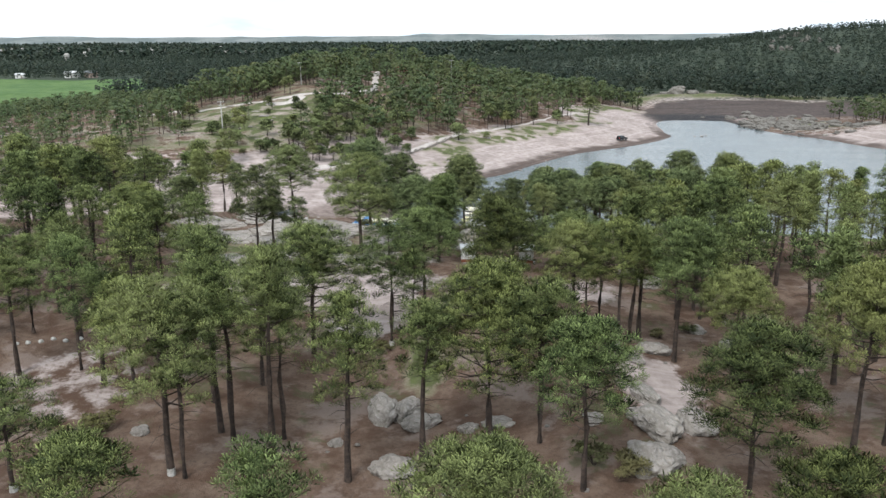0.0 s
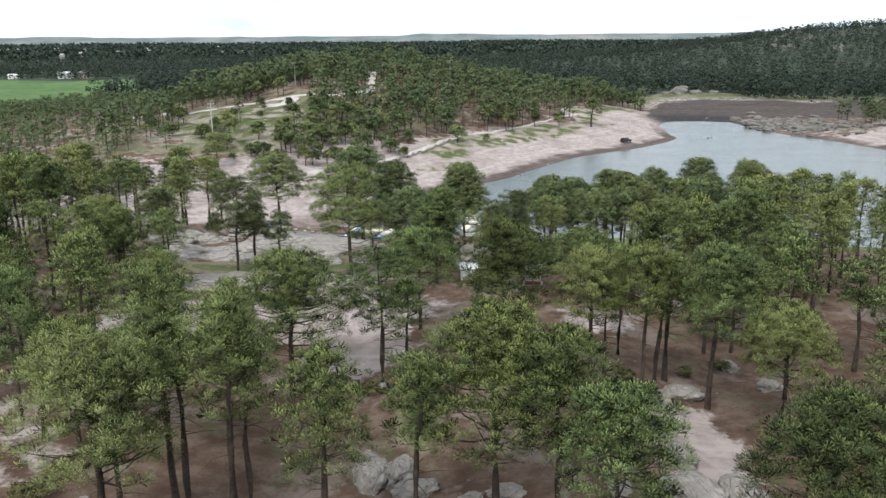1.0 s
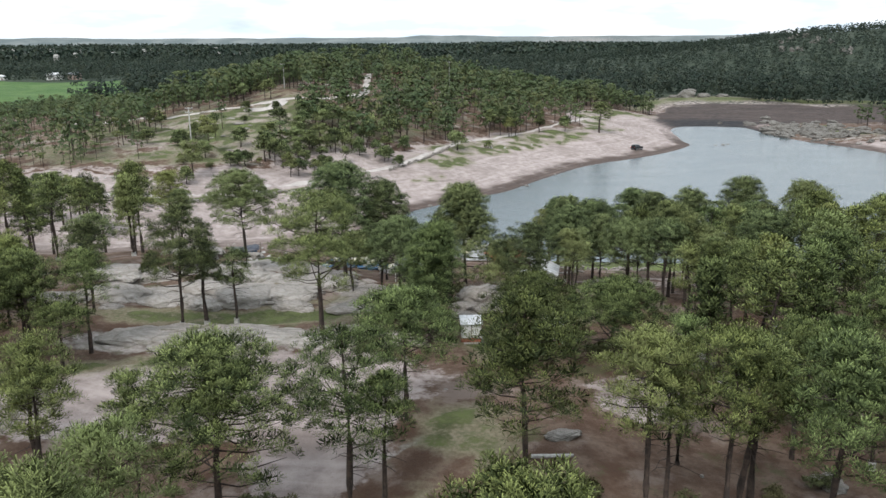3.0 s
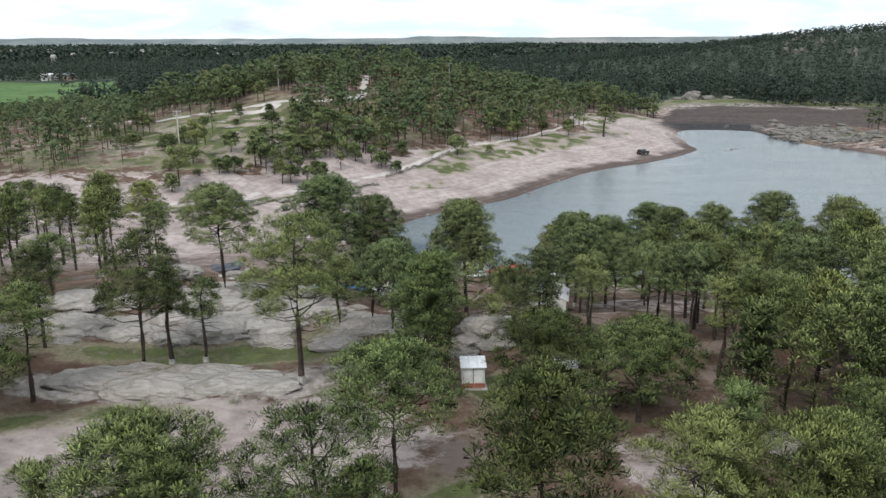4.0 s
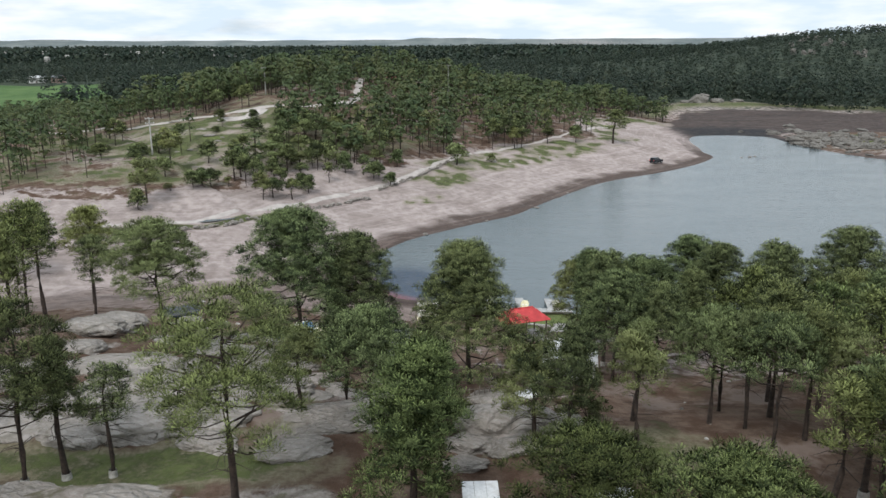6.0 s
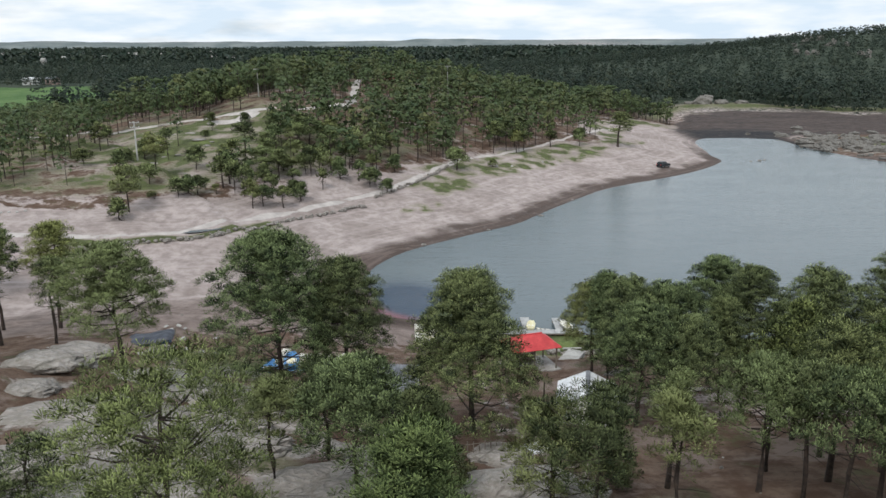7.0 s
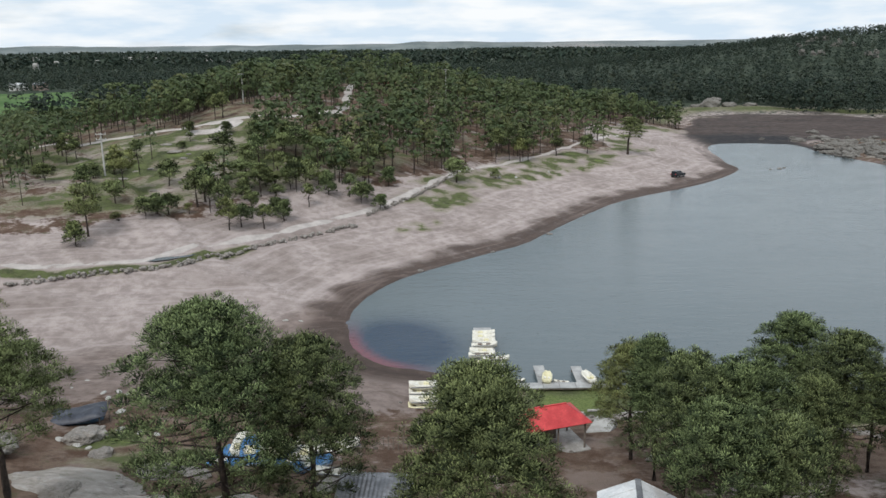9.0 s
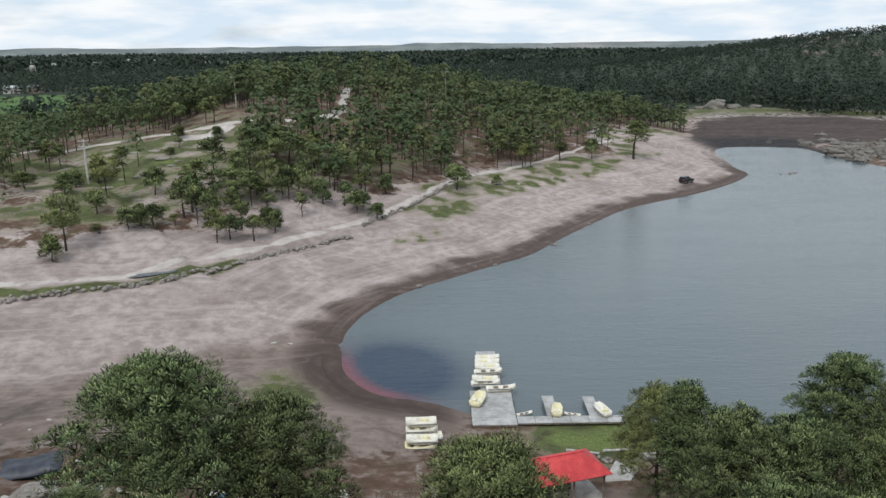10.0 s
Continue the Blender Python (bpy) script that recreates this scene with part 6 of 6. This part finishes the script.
# a stack on the shore and the boats under the big pine
z0 = at(-0.6, 147.6)
for k, (x, y, dz, kind, turn) in enumerate(((-0.9, 147.2, 0.0, "yellow", 4), (-0.4, 148.7, 0.05, "cream", 186), (-0.8, 150.0, 0.0, "cream", 3), (-0.8, 147.3, 0.55, "cream", 182), (-0.9, 149.2, 0.55, "cream", 2), (-0.9, 149.6, 1.05, "cream", 184))):
    boat(kind, x, y, z0 + dz - 0.1, turn, "boats stacked on shore", where=" in a stack")
z0 = at(-11, 128.6)
for x, y, dz, kind, turn in ((-12.4, 128.2, 0, "blue", 8), (-9.4, 128.4, -0.15, "blue", 4), (-12.0, 129.9, -0.1, "blue", 186), (-9.0, 130.0, -0.3, "blue", 2), (-11.4, 128.6, 0.5, "yellow", 6), (-10.6, 129.8, 0.4, "cream", 184), (-12.6, 128.9, 0.55, "blue", 100), (-8.0, 127.6, 0.0, "blue", 30), (-14.4, 128.4, 0.1, "blue", 75),
                             (-13.4, 129.8, 0.45, "cream", 92), (-8.4, 128.9, 0.35, "cream", 60)):
    boat(kind, x, y, z0 + dz, turn, "boats under the pines", where=" in a pile")
boat("cream", -6.6, 132.8, at(-6.6, 132.8), 40, "boats under the pines", where=" on the sand")
boat("slim", -6.4, 126.6, at(-6.4, 126.6), 170, "boats under the pines", where=" on the sand")


def covered_boat():
    e = thing("covered_boat", -27.2, 134.6, 12, "boat under a dark blue tarpaulin on the sand", "boat")
    o = new("hull", HULL["blue"])
    o.parent, o.matrix_basis = e, pose(0, 0, 0) @ Matrix.Diagonal((1.35, 1.2, 1.1, 1))
    bm = bmesh.new()
    bmesh.ops.create_grid(bm, x_segments=18, y_segments=12, size=1)
    for v in bm.verts:
        u, w = v.co.x, v.co.y
        sag = 0.10 * noise.noise(Vector((u * 2.2, w * 2.2, 4))) + 0.05 * noise.noise(Vector((u * 6, w * 5, 1)))
        edge_drop = max(abs(u) ** 5, abs(w) ** 4)
        v.co = Vector((2.15 * u, 1.35 * w, 1.10 + 0.35 * u * (u > 0) + sag - 0.55 * edge_drop - 0.12 * math.cos(w * 1.5)))
    low = bmesh.ops.extrude_face_region(bm, geom=bm.faces[:])
    bmesh.ops.translate(bm, verts=[g for g in low["geom"] if isinstance(g, bmesh.types.BMVert)], vec=(0, 0, -0.03))
    part("tarpaulin", bm, M_TARP, e, "sagging dark tarpaulin", soft=True)
    for sx, sy in ((-1.7, -0.9), (1.7, -0.9), (-1.7, 0.9), (1.7, 0.9)):
        part("prop", post(0.05, 0.05, 1.2, sx, sy, -0.3), M_WOOD, e)
    return e


covered_boat()
e = thing("fence_post", -24.9, 134.9, 0, "single grey wooden post on the sand", "post")
part("shaft", post(0.07, 0.06, 2.0, 0, 0, -0.3), M_WOOD, e)


# ---- fences and loose timber ----
def stick_fence(x, y, turn, n, label):
    e = thing("stick_fence", x, y, turn, label, "fence", "stick fences")
    for k in range(n):
        part("stake", post(0.045, 0.035, 1.35 + 0.12 * math.sin(k * 2.3), k * 0.38 - n * 0.19, 0.03 * math.sin(k), -0.2, 6), M_WOOD, e)
    for z in (0.45, 0.95):
        part("rail", block(n * 0.38, 0.05, 0.06, -0.19, 0.06, z), M_WOOD, e)


stick_fence(-1.9, 133.8, 2, 9, "grey stick fence by the boat track")
stick_fence(3.2, 107.0, 14, 10, "grey stick fence above the camp")
for x, y, ln, turn in ((12.9, 147.0, 2.8, -14), (15.8, 147.4, 2.2, 4), (6.6, 67.7, 2.4, 2), (19.0, 146.6, 2.6, 8)):
    e = thing("log", x, y, turn, "pale peeled log lying on the ground", "log", "fallen logs")
    part("stem", post(0.13, 0.10, ln), M_LIME, e, m=pose(-ln / 2, 0, 0.10, 0, 90, 0))
e = thing("metal_sheet", 6.8, 108.3, 20, "loose pale roofing sheet lying on the ground", "sheet")
part("panel", slab((-1.1, -0.6, 0.10), (1.1, -0.6, 0.14), (1.1, 0.6, 0.28), (-1.1, 0.6, 0.22), 0.03), M_SHEET, e)
part("prop", block(1.6, 0.5, 0.12, 0, 0.1, 0.0), M_WOOD, e)


# ---- poles ----
def power_pole(x, y, high, turn, arms, label, r=0.2):
    e = thing("power_pole", x, y, turn, label, "pole", "power poles")
    part("shaft", post(r, r * 0.6, high + 0.6, 0, 0, -0.6, 10), M_POLE if arms else M_BARK, e)
    for k in range(arms):
        z = high - 0.35 - 1.0 * k
        a = part("crossarm", block(1.9, 0.12, 0.14, 0, -0.12, z), M_POLE, e)
        for s in (-0.85, -0.3, 0.85):
            part("insulator", post(0.06, 0.04, 0.22, s, -0.12, z + 0.14, 6), M_WHITE, a)
    return e


power_pole(-51.4, 296.3, 7.9, 10, 1, "pale concrete power pole with one crossarm")
power_pole(-63.1, 230.5, 8.2, 35, 2, "pale concrete power pole with two crossarms")
power_pole(3.5, 355.8, 9.6, 0, 1, "pale concrete power pole behind the hill")
power_pole(8.2, 114.6, 3.4, 0, 0, "thin dark wooden pole beside the cabin track", 0.07)


# ---- the parked car on the beach ----
def car(x, y, turn):
    e = thing("car", x, y, turn, "black off-road car parked on the sand", "car")
    prof = [(-2.1, 0.45), (-2.15, 0.95), (-1.95, 1.08), (1.0, 1.10), (1.95, 0.98), (2.12, 0.8), (2.1, 0.42)]
    n = len(prof)
    vs = [(a, s * (0.86 if b < 1.05 else 0.82), b) for s in (-1, 1) for a, b in prof]
    bm = solid(vs, [tuple(range(n)), tuple(range(n, 2 * n))[::-1]] + [(i, (i + 1) % n, n + (i + 1) % n, n + i) for i in range(n)])
    bmesh.ops.bevel(bm, geom=bm.edges[:], offset=0.05, segments=2, affect="EDGES")
    body = part("body", bm, M_PAINT, e, soft=False)
    cab = [(-2.0, 1.06), (-1.85, 1.68), (0.15, 1.72), (0.85, 1.08)]
    vs = [(a, s * (0.80 if b < 1.2 else 0.66), b) for s in (-1, 1) for a, b in cab]
    bm = solid(vs, [(0, 1, 2, 3), (7, 6, 5, 4)] + [(i, (i + 1) % 4, 4 + (i + 1) % 4, 4 + i) for i in range(4)])
    bmesh.ops.bevel(bm, geom=bm.edges[:], offset=0.05, segments=2, affect="EDGES")
    part("roof", bm, M_PAINT, e)
    part("windscreen", slab((0.80, -0.66, 1.16), (0.80, 0.66, 1.16), (0.28, 0.58, 1.64), (0.28, -0.58, 1.64), 0.03), M_GLASS, e)
    part("rear_window", slab((-1.98, 0.62, 1.20), (-1.98, -0.62, 1.20), (-1.90, -0.54, 1.58), (-1.90, 0.54, 1.58), 0.03), M_GLASS, e)
    for s in (-1, 1):
        q = [(-1.75, s * 0.775, 1.18), (0.45, s * 0.775, 1.18), (0.08, s * 0.685, 1.60), (-1.70, s * 0.685, 1.60)]
        part("side_window", slab(*(q if s < 0 else q[::-1]), 0.025), M_GLASS, e)
        part("headlight", block(0.08, 0.32, 0.16, 2.09, s * 0.58, 0.72, 0.03), M_LAMP, e)
        part("tail_light", block(0.07, 0.14, 0.34, -2.13, s * 0.72, 0.78, 0.03), M_RED, e)
        for a in (-1.3, 1.32):
            bm = bmesh.new()
            bmesh.ops.create_cone(bm, cap_ends=True, segments=18, radius1=0.37, radius2=0.37, depth=0.24)
            w = part("wheel", bm, M_RUBBER, e, m=pose(a, s * 0.80, 0.37, 90))
            bm = bmesh.new()
            bmesh.ops.create_cone(bm, cap_ends=True, segments=12, radius1=0.22, radius2=0.20, depth=0.26)
            part("rim", bm, M_CHROME, w)
    return e


car(63.0, 284.0, 38)


# ---- houses far off ----
def house(name, x, y, turn, w, d, h, rise, wall_mat, roof_mat, label, group=""):
    e = thing(name, x, y, turn, label, "house", group)
    prof = [(-d / 2, -0.5), (d / 2, -0.5), (d / 2, h), (0, h + rise), (-d / 2, h)]
    vs = [(s * w / 2, a, b) for s in (-1, 1) for a, b in prof]
    part("wall", solid(vs, [(0, 1, 2, 3, 4), (9, 8, 7, 6, 5)] + [(i, (i + 1) % 5, 5 + (i + 1) % 5, 5 + i) for i in range(5)]), wall_mat, e)
    for s in (-1, 1):
        q = [(-w / 2 - 0.5, s * (d / 2 + 0.5), h - 0.1), (w / 2 + 0.5, s * (d / 2 + 0.5), h - 0.1), (w / 2 + 0.5, 0.0, h + rise + 0.15), (-w / 2 - 0.5, 0.0, h + rise + 0.15)]
        part("roof", slab(*(q if s < 0 else q[::-1]), 0.15), roof_mat, e)
    n = max(2, int(w / 3.2))
    for k in range(n):
        a = -w / 2 + w * (k + 0.5) / n
        if k == n // 2:
            part("door", block(1.0, 0.1, 2.1, a, -d / 2 - 0.02, 0), M_WOOD, e)
        else:
            wd = part("window", block(1.2, 0.1, 1.1, a, -d / 2 - 0.02, 1.0), M_GLASS, e)
            part("sill", block(1.4, 0.2, 0.1, a, -d / 2 - 0.08, 0.9), M_CONC, wd)
    return e


house("farm_house", -308, 682, 8, 11, 8, 4.2, 1.2, M_WHITE, M_SHEET, "white farm house at the edge of the green field", "farm")
house("farm_house", -296, 690, -14, 8, 7, 3.8, 1.5, M_PINK, M_ZINC, "plain farm house with a grey roof", "farm")
house("farm_house", -346, 672, 0, 7, 5, 3.2, 0.8, M_WHITE, M_SHEET, "small white farm shed by the field", "farm")
house("lodge", -16, 398, 12, 13, 9, 5.6, 2.6, M_PINK, M_OLDRED, "hilltop lodge with a red roof among pines", "hilltop houses")


def far_village():
    g = np.random.RandomState(8)
    V, F, n = [], [], 0
    for k in range(30):
        a = g.uniform(-0.50, -0.20)
        r = g.uniform(1300, 2500)
        x, y = r * math.sin(a), r * math.cos(a)
        z = at(x, y) + 5.0
        w, d, h = g.uniform(5, 11), g.uniform(5, 7), g.uniform(3, 5)
        V += [(x + i * w / 2, y + j * d / 2, z + c) for c in (-6, h) for i, j in ((-1, -1), (1, -1), (1, 1), (-1, 1))] + [(x - w / 2, y, z + h + 2), (x + w / 2, y, z + h + 2)]
        F += [tuple(n + i for i in f) for f in ((0, 1, 5, 4), (1, 2, 6, 5), (2, 3, 7, 6), (3, 0, 4, 7), (4, 5, 9, 8), (6, 7, 8, 9), (5, 6, 9), (7, 4, 8))]
        n += 10
    return tagged(new("distant_village", mesh_of("distant_village", V, F, M_CONC)), "scattered pale houses of a distant village", "village", kind="stuff")


far_village()
